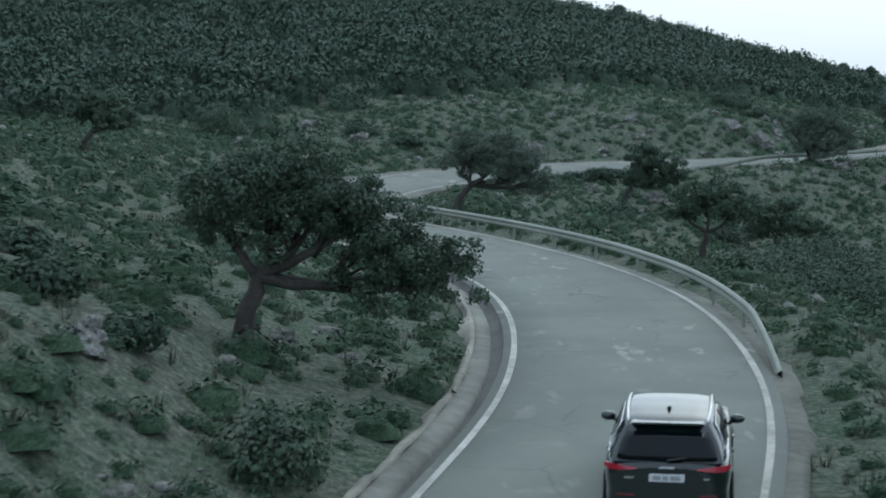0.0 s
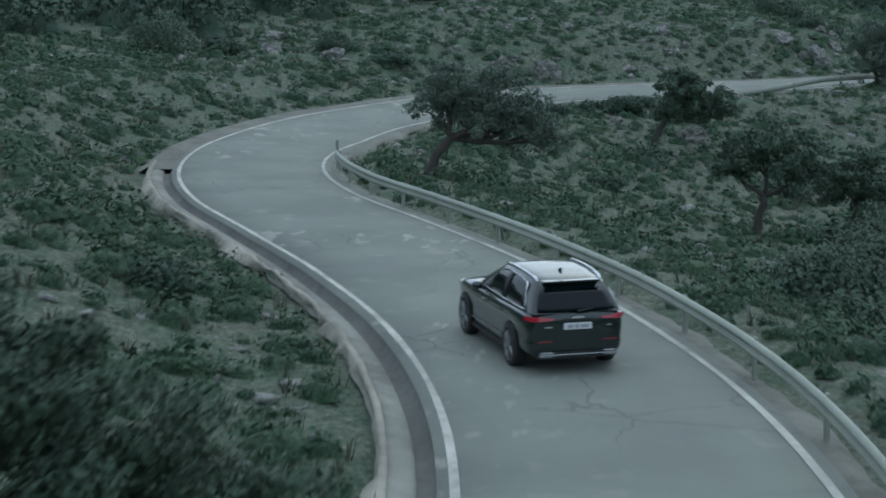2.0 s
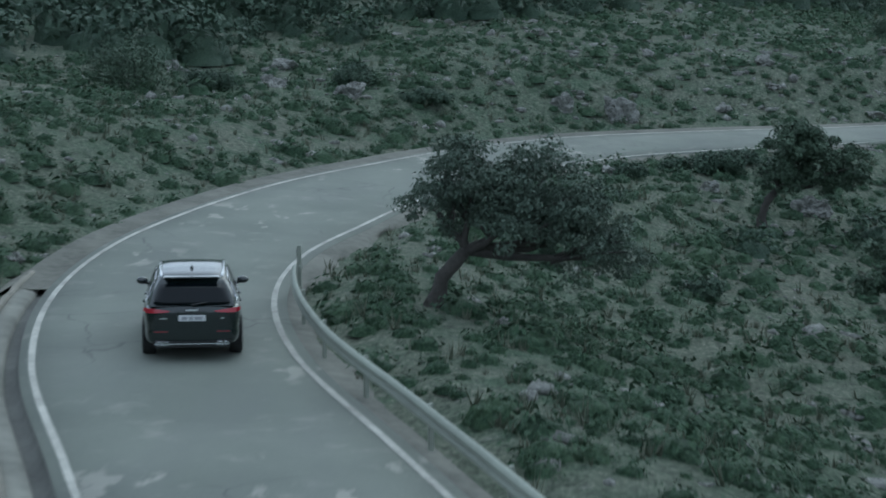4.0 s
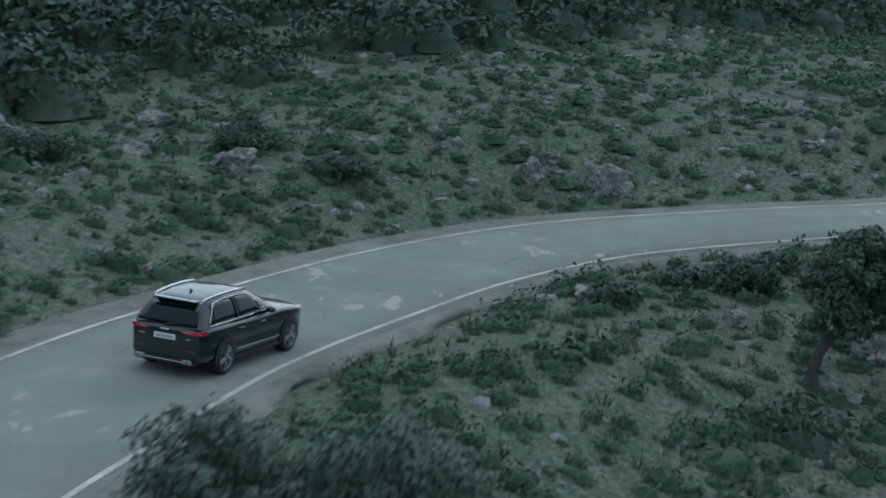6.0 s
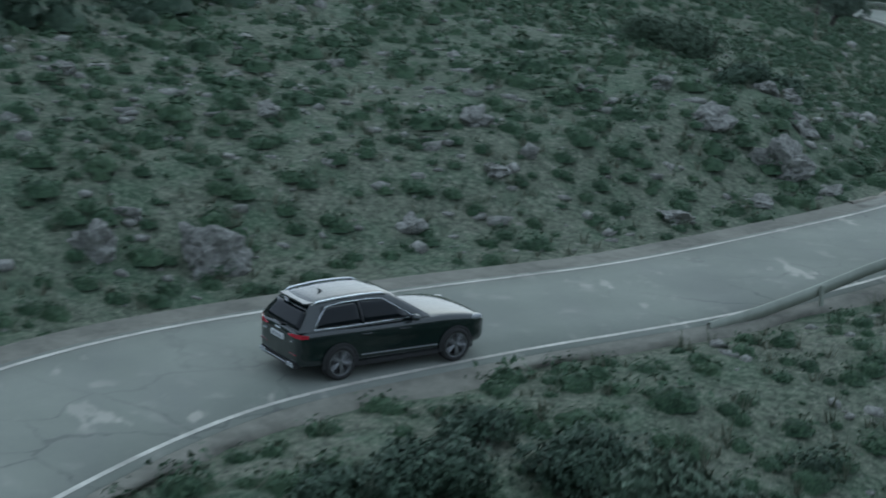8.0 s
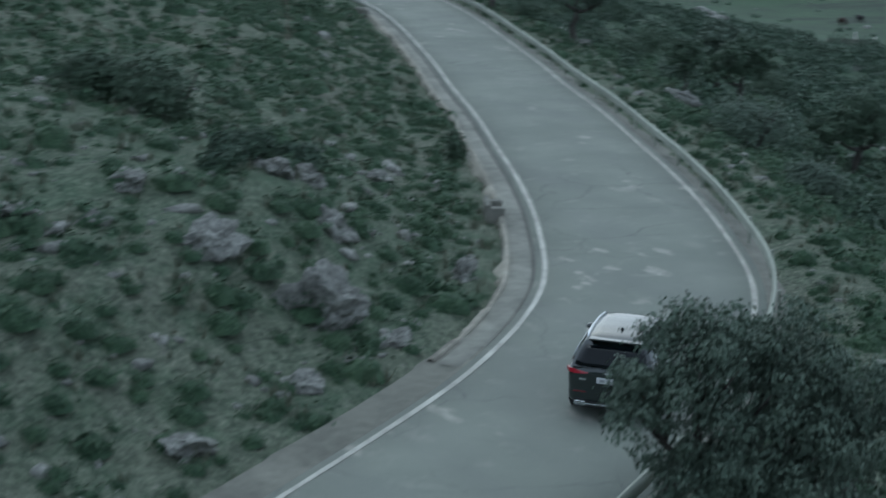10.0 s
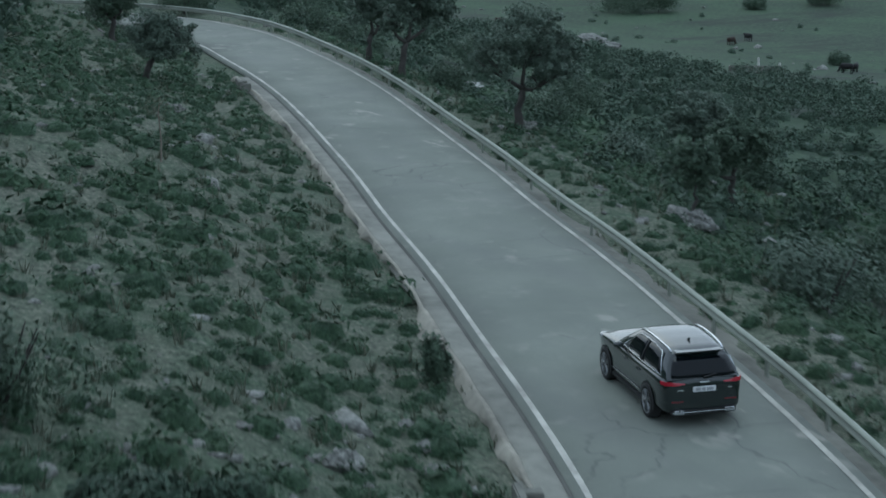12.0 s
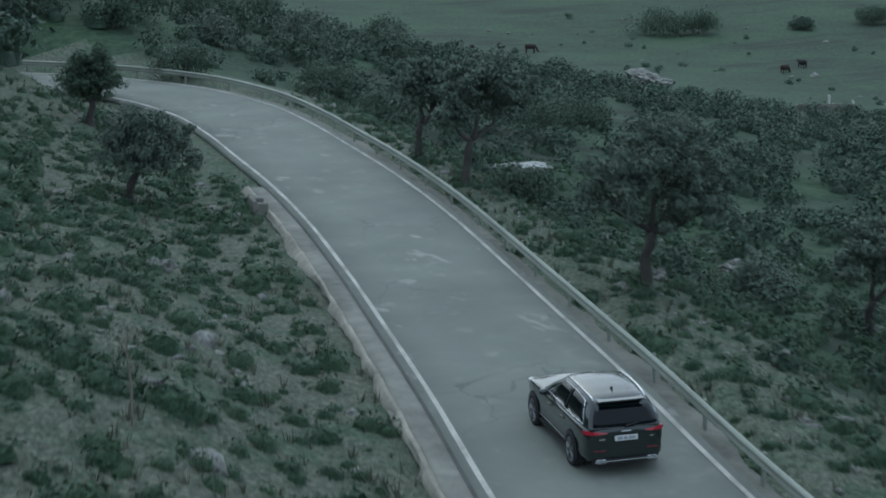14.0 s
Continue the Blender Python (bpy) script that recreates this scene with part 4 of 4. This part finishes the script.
build_tree(-17.5, 89.5, 3.2, 0.8, [(0.6, 0, 2.2, 1.6, 0.85), (1.9, 0.2, 2.0, 1.1, 0.7)], 10, OLIVE, DARK, 3500)
build_tree(28.6, 140.0, 4.2, -0.3, [(-0.3, 0, 3.3, 1.7, 1.0), (1.5, 0, 2.9, 1.6, 1.2), (-1.4, 0.2, 2.7, 1.0, 0.7), (2.6, -0.5, 2.0, 1.5, 1.2), (1.6, -1.2, 1.4, 1.3, 1.1), (0.2, -0.5, 1.9, 1.4, 0.9), (-0.6, -0.3, 1.5, 1.2, 0.9), (0.7, -0.8, 1.0, 1.3, 0.9)], 12, SILVER, "grey-green olive tree leaning towards the guard rail", 18000, 0.055, 0.15)
build_tree(64.6, 204.5, 5.6, 0.6, [(0.4, 0, 4.2, 2.3, 1.4), (2.2, 0.3, 3.4, 1.7, 1.2), (-1.6, 0, 3.5, 1.5, 1.1), (1.2, -1, 2.6, 1.7, 1.0)], 13, SILVER, GREY, 9000, 0.07)
build_tree(68.7, 221.6, 5.6, 0.5, [(0.8, 0, 4.2, 2.0, 1.4), (2.4, 0.3, 3.4, 1.6, 1.2), (-0.8, 0, 3.2, 1.2, 1.0)], 14, SILVER, GREY, 4500, 0.095)
build_tree(70.4, 228.2, 4.6, 0.4, [(0.2, 0, 3.4, 1.6, 1.2), (1.1, 0, 2.8, 1.2, 0.9)], 15, SILVER, GREY, 3200, 0.095)
build_tree(55.2, 224.6, 3.6, 0.7, [(0.9, 0, 2.6, 1.75, 1.15), (1.9, 0, 2.1, 1.35, 1.0), (-0.1, 0, 2.2, 1.3, 0.95), (0.9, -0.5, 1.9, 1.4, 0.8)], 16, SILVER, DARK, 8000, 0.07)
build_tree(61.0, 243.8, 3.8, 0.3, [(0.2, 0, 2.8, 1.4, 1.2), (0.8, 0, 2.3, 1.2, 1.0), (-0.5, 0, 2.1, 1.1, 0.9)], 17, OLIVE, DARK, 5000, 0.075)
build_tree(68.0, 183.5, 4.2, 0.4, [(0.2, 0, 3.0, 2.2, 1.1), (2.0, 0, 2.6, 1.5, 1.0), (-1.6, 0, 2.5, 1.3, 0.9)], 18, OLIVE, DARK, 5000, 0.085)
build_tree(75.5, 181.0, 4.4, 0.5, [(0.2, 0, 3.1, 2.0, 1.2), (1.7, 0, 2.7, 1.4, 1.0)], 19, OLIVE, DARK, 4000, 0.085)
build_tree(72.0, 198.5, 4.0, 0.3, [(0.3, 0, 2.9, 1.9, 1.1), (-1.5, 0, 2.4, 1.2, 0.9)], 20, OLIVE, DARK, 4000, 0.085)
build_tree(60.6, 187.4, 3.1, 0.1, [(0, 0, 2.3, 1.0, 0.85)], 21, OLIVE, "small round-headed dark tree on a thin trunk", 2200, 0.08, 0.08)
build_tree(75.0, 205.0, 4.6, 0.3, [(0.2, 0, 3.2, 1.9, 1.3), (1.4, 0, 2.6, 1.4, 1.1)], 22, SILVER, GREY, 4500, 0.085)
for k, (x, y, rx, rz, m) in enumerate(((57.0, 177.0, 2.4, 2.6, SILVER), (28.3, 167.3, 2.1, 2.0, OLIVE), (26.6, 168.6, 1.6, 1.5, OLIVE), (-2.8, 30.0, 1.0, 1.3, OLIVE), (41.3, 173.8, 0.45, 1.3, OLIVE), (14.5, 63, 2.2, 2.3, OLIVE), (17.5, 70, 2.6, 2.6, OLIVE), (19, 62, 2.4, 2.4, SILVER),
                                       (16, 78, 2.2, 2.2, OLIVE), (21, 84, 2.6, 2.6, OLIVE), (15, 56, 1.8, 1.9, OLIVE), (20, 76, 2.4, 2.4, SILVER), (66, 258, 2.0, 2.6, OLIVE), (80, 247, 2.4, 2.8, OLIVE), (84, 254, 2.6, 3.0, OLIVE), (-15, 127, 2.6, 2.2, OLIVE), (18, 112, 1.6, 1.5, SILVER), (13, 78, 2.2, 2.0, OLIVE), (16, 85, 2.3, 2.2, OLIVE), (12.6, 70, 1.9, 1.8, OLIVE), (18.5, 92, 2.3, 2.2, OLIVE), (23, 96, 2.4, 2.4, OLIVE), (-7.5, 34.0, 1.0, 0.8, MAQUIS), (-5.6, 33.0, 0.8, 0.7, MAQUIS), (-4.0, 26.5, 0.8, 0.7, MAQUIS), (-9.5, 40.0, 1.0, 0.8, MAQUIS), (-4.4, 60.5, 0.9, 0.8, MAQUIS), (28.4, 161.6, 1.1, 0.8, MAQUIS), (30.2, 162.0, 0.9, 0.7, MAQUIS), (27.0, 159.6, 0.9, 0.6, MAQUIS), (8.5, 104, 0.9, 0.7, MAQUIS), (-6.0, 136.0, 1.5, 1.1, MAQUIS), (-2.5, 134.6, 1.4, 0.7, MAQUIS), (-12.5, 131.0, 1.4, 0.9, MAQUIS), (78, 214, 2.0, 1.9, SILVER), (80, 206, 2.2, 2.0, OLIVE), (72, 222, 1.8, 1.8, OLIVE), (86, 232, 2.4, 2.2, OLIVE), (92, 238, 2.6, 2.4, OLIVE), (84, 262, 2.6, 2.6, OLIVE), (96, 256, 2.6, 2.6, OLIVE), (103, 262, 3.0, 2.8, OLIVE), (74, 262, 2.2, 2.4, OLIVE), (10.9, 124.9, 1.3, 1.0, MAQUIS), (14.0, 125.6, 1.4, 1.2, MAQUIS), (7.0, 120.8, 0.9, 0.7, MAQUIS), (9.0, 124.3, 0.8, 0.6, MAQUIS), (12.4, 127.6, 0.9, 0.7, MAQUIS), (49.5, 150.5, 2.0, 1.9, OLIVE), (55.5, 161.0, 2.2, 2.2, OLIVE), (53.5, 168.5, 1.6, 1.5, SILVER), (62.0, 172.0, 2.3, 2.3, OLIVE))):
    build_bush(x, y, rx, rz, 40 + k, m, "dense rounded grey-green bush" if m is SILVER else "dense dark evergreen bush", 1700 if rx > 1 else 600)

# a dry sapling and its few brown leaves
sapling = tagged(new("sapling"), "thin dry sapling with a few brown leaves", "sapling")
sapling.location = (43.0, 194.3, z_at(43.0, 194.3))
bm = bmesh.new()
tube(bm, [(0, 0, -0.1), (0.03, 0, 0.8), (-0.02, 0.02, 1.6), (0.05, 0, 2.2)], [0.035, 0.03, 0.022, 0.008], 6)
for a in (0.5, 1.9, 3.3, 4.6, 5.6):
    tube(bm, [(0, 0.01, 1.3 + a * 0.1), (0.3 * math.cos(a), 0.3 * math.sin(a), 1.6 + a * 0.1)], [0.012, 0.004], 4)
part("stem", bm, TWIG, sapling)
v, f = leaf_ball(0.45, 0.4, 0.45, 120, 0.05, RNG)
raw("dry_leaves", v + (0.05, 0, 1.85), f, GRASS, sapling, "sparse brown leaves")

# boulders that stand out on the slope
for k, (x, y, size, h) in enumerate(((27.3, 153.5, 1.3, 0.95), (24.9, 154.6, 0.85, 0.65), (20.6, 155.4, 0.7, 0.45), (29.9, 160.6, 0.55, 0.45), (35.3, 167.6, 0.6, 0.45), (16.1, 147.2, 0.55, 0.25), (15.8, 150.0, 0.8, 0.45), (22.4, 155.3, 0.4, 0.3), (21.3, 154.6, 0.35, 0.25), (7.4, 140.0, 1.1, 0.9),
                                    (4.4, 139.2, 0.8, 0.7), (-6.0, 133.2, 0.9, 0.7), (-9.8, 134, 0.7, 0.6), (-9.8, 138.8, 0.7, 0.55), (-14.8, 135.2, 0.8, 0.6), (9.3, 148.8, 0.5, 0.35), (3.0, 150.5, 0.5, 0.3), (13.0, 143.6, 0.5, 0.4), (21.7, 147.4, 0.7, 0.3), (28.8, 152.8, 0.5, 0.3), (25.3, 150.2, 0.55, 0.3),
                                    (33.2, 157.8, 0.6, 0.5), (29.4, 157.9, 0.7, 0.55), (24.0, 157.6, 0.6, 0.4), (10.3, 121.0, 0.6, 0.5), (14.4, 120.0, 0.8, 0.7), (12.6, 60.4, 0.5, 0.4), (6.3, 121.3, 0.7, 0.4), (60.2, 187.2, 1.0, 0.5), (66.6, 206.5, 0.6, 0.4), (69.7, 213.6, 0.6, 0.4), (83.0, 221.6, 0.8, 0.5),
                                    (28.9, 160.2, 0.5, 0.4), (-3.6, 40.6, 0.4, 0.3), (-6.3, 31.6, 0.6, 0.4), (-5.6, 25.0, 0.35, 0.25), (30.4, 138.4, 0.8, 0.6), (32.0, 140.6, 0.6, 0.5), (156, 321.6, 3.4, 1.7), (50.9, 211.8, 0.6, 0.35))):
    boulder(x, y, size, h, 100 + k, "rough pale grey limestone boulder among the shrubs")


def scatter(n, x0, x1, y0, y1, keep, rng, cell=0.0):
    """Places where keep() holds: by chance, or loosely spaced by a cell's width."""
    x, y = rng.uniform(x0, x1, n), rng.uniform(y0, y1, n)
    if cell:
        gx, gy = np.meshgrid(np.arange(x0, x1, cell), np.arange(y0, y1, cell))
        n = gx.size
        x, y = gx.ravel() + rng.normal(0, 0.36 * cell, n), gy.ravel() + rng.normal(0, 0.36 * cell, n)
    s, d = road_side(x, y)
    k = keep(x, y, s, d, rng.uniform(size=n))
    x, y = x[k], y[k]
    return np.c_[x, y, ground_z(x, y)]


def wood(x, y):
    """How far inside the dense scrub on the upper hill a place lies, in metres."""
    edge = np.interp(x, (-70, -32, -10, 5, 30, 75), (75, 117, 146, 158, 194, 285))
    return (y - edge) * 0.6 + 2.0 * waves(x, y, 16, 21)


def stuff(name, arrays, mat, label, category):
    tagged(raw(name, *arrays, mat, smooth=name.endswith(("shrubs", "scrub"))), label, category, kind="stuff")


# cushion shrubs over all the open slopes
kinds = [joined([leaf_ball(0.52, 0.52, 0.42, 68, 0.066, RNG, True)]) for _ in range(9)]
kinds_far = [joined([leaf_ball(0.52, 0.52, 0.42, 30, 0.092, RNG, True)]) for _ in range(7)]
cores = [dome(0.38, 0.38, 0.28, RNG, 2, 6) for _ in range(9)]


def open_slope(x, y, s, d, u):
    a = np.abs(d)
    patch = waves(x, y, 9, 31)
    return (a > np.where(d < 0, 4.1, 3.7) + 0.7 * ((u * 7.7) % 1)) & (a < 48) & (wood(x, y) < 4) & (u < np.where(a > 26, 0.58, 0.94) + 0.4 * patch)


PLACES = scatter(0, -32, 90, 14, 250, open_slope, RNG, 0.92)
SIZES = RNG.gamma(5, 0.16, len(PLACES)).clip(0.3, 1.9)
NEAR = np.abs(road_side(PLACES[:, 0], PLACES[:, 1])[1]) < 13
stuff("cushion_shrubs", joined([strew(kinds, PLACES[NEAR], SIZES[NEAR], RNG), strew(kinds_far, PLACES[~NEAR], SIZES[~NEAR], RNG), strew(cores, PLACES, SIZES, RNG)]), CUSHION, "low green cushion shrubs dotted over the slopes", "shrubs")

# tall scrub on the hill and in the valley
bushes = []
for k in range(7):
    pieces = []
    for j in range(7):
        d = unit(1, RNG)[0]
        d[2] = abs(d[2]) * 0.8
        v, f = leaf_ball(0.55, 0.55, 0.5, 30, 0.1, RNG)
        pieces.append((v + d * (0.55, 0.55, 0.4) + (0, 0, 0.35), f))
    pieces.append(dome(0.8, 0.8, 0.78, RNG))
    bushes.append(joined(pieces))
thickets = []
for k in range(7):
    pieces = [dome(0.52, 0.52, 0.5, RNG, 3, 7)]
    for j in range(9):
        d = unit(1, RNG)[0]
        d[2] = abs(d[2]) * 0.8
        v, f = leaf_ball(0.52, 0.52, 0.46, 18, 0.1, RNG)
        pieces.append((v + d * (0.55, 0.55, 0.4) + (0, 0, 0.35), f))
    thickets.append(joined(pieces))


def hill_scrub(x, y, s, d, u):
    return (wood(x, y) > 0) & (np.abs(d) > 9) & (u < 0.9)


def valley_scrub(x, y, s, d, u):
    p = waves(x, y, 22, 41)
    edge = (x - 150) * 0.78 + (y - 315) * 0.62
    return (d > 7) & (edge < 6) & (u < np.where(d > 22, 1.0, np.where((y > 190) & (d > 7), 0.66, np.where((y > 150) & (d > 9), 0.5, 0.1))) + 0.35 * p)


A = scatter(7300, -75, 75, 70, 335, hill_scrub, RNG)
stuff("hill_scrub", strew(thickets, A, RNG.uniform(1.2, 2.9, len(A)), RNG), MAQUIS, "dense dark evergreen scrub covering the upper hill", "scrub")
B = scatter(4800, 8, 170, 40, 330, valley_scrub, RNG)
stuff("valley_scrub", strew(thickets, B, RNG.uniform(0.7, 1.7, len(B)), RNG), MAQUIS, "dark rounded scrub on the slope below the road", "scrub")

# loose stones
stones = [rock_arrays(RNG, 1) for _ in range(14)]


def stony(x, y, s, d, u):
    p = waves(x, y, 18, 51) + np.where((d < 0) & (y > 128) & (y < 172) & (x > -12), 1.3, 0) - np.where((d < 0) & (y > 172), 0.25, 0)
    return (np.abs(d) > 4.6) & (np.abs(d) < 60) & (wood(x, y) < 3) & (u < 0.2 + 0.4 * p)


C = scatter(34000, -32, 88, 14, 255, stony, RNG)
stuff("loose_stones", strew(stones, C, RNG.gamma(2.2, 0.085, len(C)).clip(0.06, 0.7), RNG), ROCK, "pale grey limestone rubble among the shrubs", "stones")

# grass tufts
blades = []
for k in range(5):
    n = 8
    a, r = RNG.uniform(0, 6.28, n), RNG.uniform(0, 0.16, n)
    b = np.c_[r * np.cos(a), r * np.sin(a), 0 * r]
    tip = b * 2.0 + np.c_[RNG.normal(0, 0.07, n), RNG.normal(0, 0.07, n), RNG.uniform(0.18, 0.4, n)]
    w = np.c_[-np.sin(a), np.cos(a), 0 * a] * 0.03
    v = np.stack([b - w, b + w, tip], 1).reshape(-1, 3)
    blades.append((v, np.arange(3 * n).reshape(-1, 3)))


def grassy(x, y, s, d, u):
    return (np.abs(d) > np.where(d > 0, 3.55, 4.0)) & (np.abs(d) < 45) & (wood(x, y) < 2) & (u < 0.75 + 0.4 * waves(x, y, 6, 61))


D = scatter(30000, -30, 85, 14, 255, grassy, RNG)
stuff("grass_tufts", strew(blades, D, RNG.uniform(0.5, 1.2, len(D)), RNG), GRASS, "dry yellow-green grass tufts between the shrubs", "grass")

# ---- small things along the road and in the valley ----
HIDE = plain("dark_cow_hide", (0.014, 0.013, 0.013), 0.85, vary=0.3)
BROWN = plain("brown_cow_hide", (0.036, 0.023, 0.016), 0.85, vary=0.3)
PALE = plain("whitewashed_post", (0.55, 0.54, 0.5), 0.85, vary=0.2)


def headwall(s, label):
    """A small concrete culvert head, its mouth's shade painted as a black block, set in the gutter's outer edge."""
    x, y, z = road_at(s, -HALF - 1.15)
    k = int(s / 0.5)
    wall = tagged(new("culvert_head"), label, "culvert", "culvert heads in the gutter")
    wall.matrix_world = pose(float(x), float(y), float(z), 0, 0, math.degrees(math.atan2(TA[k][1], TA[k][0])))
    for x0, x1 in ((-0.75, -0.38), (0.38, 0.75)):
        bm = bmesh.new()
        box(bm, x0, x1, -0.1, 0.35, -0.3, 0.3, 0.03)
        part("side_wall", bm, CONCRETE, wall)
    bm = bmesh.new()
    box(bm, -0.8, 0.8, 0.32, 0.5, -0.3, 0.42, 0.03)
    part("back_wall", bm, CONCRETE, wall)
    bm = bmesh.new()
    # solid near-black block: the hole's darkness is put into its colour
    box(bm, -0.36, 0.36, -0.08, 0.3, -0.16, 0.02)
    part("mouth", bm, MOUTH_SHADE, wall, "black block painting the shade inside the culvert mouth")


MOUTH_SHADE = plain("painted_mouth_shade", (0.008, 0.009, 0.009), 0.5, vary=0.2)
headwall(171.5, "broken concrete culvert head with a dark mouth")
headwall(233.5, "concrete culvert head at the end of the gutter")


def cow(x, y, turn, hide, label, grazing):
    c = tagged(new("cow"), label, "cow", "cattle on the meadow")
    c.matrix_world = pose(x, y, z_at(x, y), 0, 0, turn)
    bm = bmesh.new()
    tube(bm, [(-0.85, 0, 1.05), (-0.75, 0, 1.05), (-0.3, 0, 1.0), (0.3, 0, 1.0), (0.7, 0, 1.08), (0.85, 0, 1.12)], [0.12, 0.33, 0.4, 0.4, 0.32, 0.2], 10)
    part("body", bm, hide, c, "", True)
    bm = bmesh.new()
    h = 0.35 if grazing else 1.25
    tube(bm, [(0.75, 0, 1.12), (1.05, 0, (h + 1.12) / 2), (1.2, 0, h), (1.45, 0, h - 0.12)], [0.22, 0.16, 0.15, 0.08], 8)
    part("head", bm, hide, c, "", True)
    for lx, ly in ((-0.65, 0.2), (-0.65, -0.2), (0.6, 0.2), (0.6, -0.2)):
        bm = bmesh.new()
        tube(bm, [(lx, ly, 0.85), (lx, ly, 0.4), (lx, ly, -0.03)], [0.12, 0.07, 0.06], 6)
        part("leg", bm, hide, c)


for k, (x, y) in enumerate(((192.0, 312.0), (188.0, 309.5), (172.0, 372.0), (178.0, 392.0), (186.0, 388.0), (205.0, 352.0), (212.0, 356.0))):
    cow(x, y, 40 + 67 * k, BROWN if k in (4, 5) else HIDE, "brown cow standing on the grass" if k in (4, 5) else "black cow grazing on the green meadow", k % 3 != 0)

# a low stone trough with two pale posts
trough = tagged(new("stone_trough"), "low grey stone trough on the meadow's edge", "trough")
trough.matrix_world = pose(168.4, 305.3, z_at(168.4, 305.3), 0, 0, -42)
for x0, x1, y0, y1 in ((-3.2, 3.2, -0.6, -0.4), (-3.2, 3.2, 0.4, 0.6), (-3.2, -3.0, -0.4, 0.4), (3.0, 3.2, -0.4, 0.4)):
    bm = bmesh.new()
    box(bm, x0, x1, y0, y1, -0.3, 1.0, 0.04)
    part("side", bm, CONCRETE, trough)
for dx in (0.4, 3.0):
    p = pose(168.4, 305.3, 0, 0, 0, -42) @ Vector((dx, 1.6, 0))
    post = tagged(new("post"), "pale whitewashed post on the meadow", "post", "posts by the trough")
    post.location = (p.x, p.y, z_at(p.x, p.y))
    bm = bmesh.new()
    tube(bm, [(0, 0, -0.2), (0, 0, 1.7), (0.02, 0, 1.8)], [0.16, 0.14, 0.08], 8)
    part("shaft", bm, PALE, post)

# a pale fallen slab below the rail
slab = rock_piece(np.random.RandomState(77), 3, 2.6, 0.5, 0.4, 0.35)
me = bpy.data.meshes.new("slab")
slab.to_mesh(me)
slab.free()
ob = link("stone_slab", me, PALE_ROCK := plain("bleached_stone", (0.42, 0.42, 0.4), 0.9, vary=0.3, scale=2, relief=0.03))
ob.matrix_world = pose(86.0, 244.2, z_at(86.0, 244.2) + 0.2, 0, 0, -35)
tagged(ob, "long bleached stone slab below the road", "rock")

# reflector post where the first rail ends
x, y, z = (float(v) for v in road_at(78.9, 3.25 + float(widen(78.9))))
marker = tagged(new("marker_post"), "rusty end post of the guard rail", "post")
marker.location = (x, y, z)
bm = bmesh.new()
box(bm, -0.05, 0.05, -0.07, 0.07, -0.4, 1.05, 0.01)
part("shaft", bm, STEEL, marker)
bm = bmesh.new()
box(bm, -0.06, -0.052, -0.05, 0.05, 0.75, 0.95)
part("reflector", bm, TRIM, marker, "dark reflector plate")

# rubble at the gutter's end in the bend
for k, (s, d) in enumerate(((80.5, -4.3), (81.6, -4.6), (82.6, -4.2), (79.5, -4.9))):
    x, y, _ = (float(v) for v in road_at(s, d))
    boulder(x, y, 0.3 + 0.08 * (k % 3), 0.22, 300 + k, "broken pale stone lying at the gutter's end")

# trees and thickets on and beyond the meadow and along the skyline
for k, (x, y, h) in enumerate(((223, 403, 7.5), (229, 400, 6.0), (247, 394, 3.4), (262, 392, 5.0), (199, 322, 2.6))):
    build_bush(x, y, h * 0.75, h * 0.62, 400 + k, OLIVE, "large dark holm oak thicket standing alone on the meadow", 2600, 0.13)
for k, (x, y, h) in enumerate(((32, 322, 3.6), (36, 323, 3.2), (62, 318, 3.2), (74, 312, 3.6), (70, 314, 3.0), (84, 300, 4.0), (88, 296, 3.6))):
    build_tree(x, y, h, 0.3, [(0.2, 0, h * 0.72, h * 0.42, h * 0.27)], 500 + k, OLIVE, "small dark tree on the skyline of the hill", 1500, 0.14, 0.12, 3)
M = scatter(500, 110, 240, 290, 430, lambda x, y, s, d, u: ((x - 150) * 0.78 + (y - 315) * 0.62 > 4) & (u < 0.35 + 0.5 * waves(x, y, 30, 71)), RNG)
stuff("meadow_stones", strew(stones, M, RNG.gamma(2.2, 0.16, len(M)).clip(0.1, 1.1), RNG), ROCK, "pale stones strewn over the grazed meadow", "stones")
N = scatter(500, 110, 240, 290, 430, lambda x, y, s, d, u: ((x - 150) * 0.78 + (y - 315) * 0.62 > 0) & (u < 0.08 + 0.5 * waves(x, y, 35, 81)), RNG)
stuff("meadow_scrub", strew(bushes, N, RNG.uniform(0.4, 1.0, len(N)), RNG), MAQUIS, "scattered dark scrub on the meadow", "scrub")

# a belt of trees where the road leaves round the hill
for k, (x, y, r, h) in enumerate(((66, 277, 2.2, 2.4), (71, 281, 2.6, 3.2), (75.5, 277, 2.0, 2.2), (79, 281, 2.8, 3.4), (83, 277, 2.0, 2.2), (86.5, 283, 2.8, 3.2), (90, 278, 2.2, 2.4), (94, 285, 2.8, 3.0), (98, 291, 2.6, 2.8), (103, 287, 2.4, 2.4), (108, 294, 2.6, 2.6), (89, 292, 3.2, 3.6), (99, 302, 3.2, 3.4), (81, 288, 2.8, 3.6), (112, 304, 2.8, 3.0))):
    build_bush(x, y, r, h, 600 + k, SILVER if k % 3 == 1 else OLIVE, "dense grey-green tree-high bush in a roadside belt" if k % 3 == 1 else "dense dark tree-high bush in a roadside belt", 1500, 0.11)

motions()
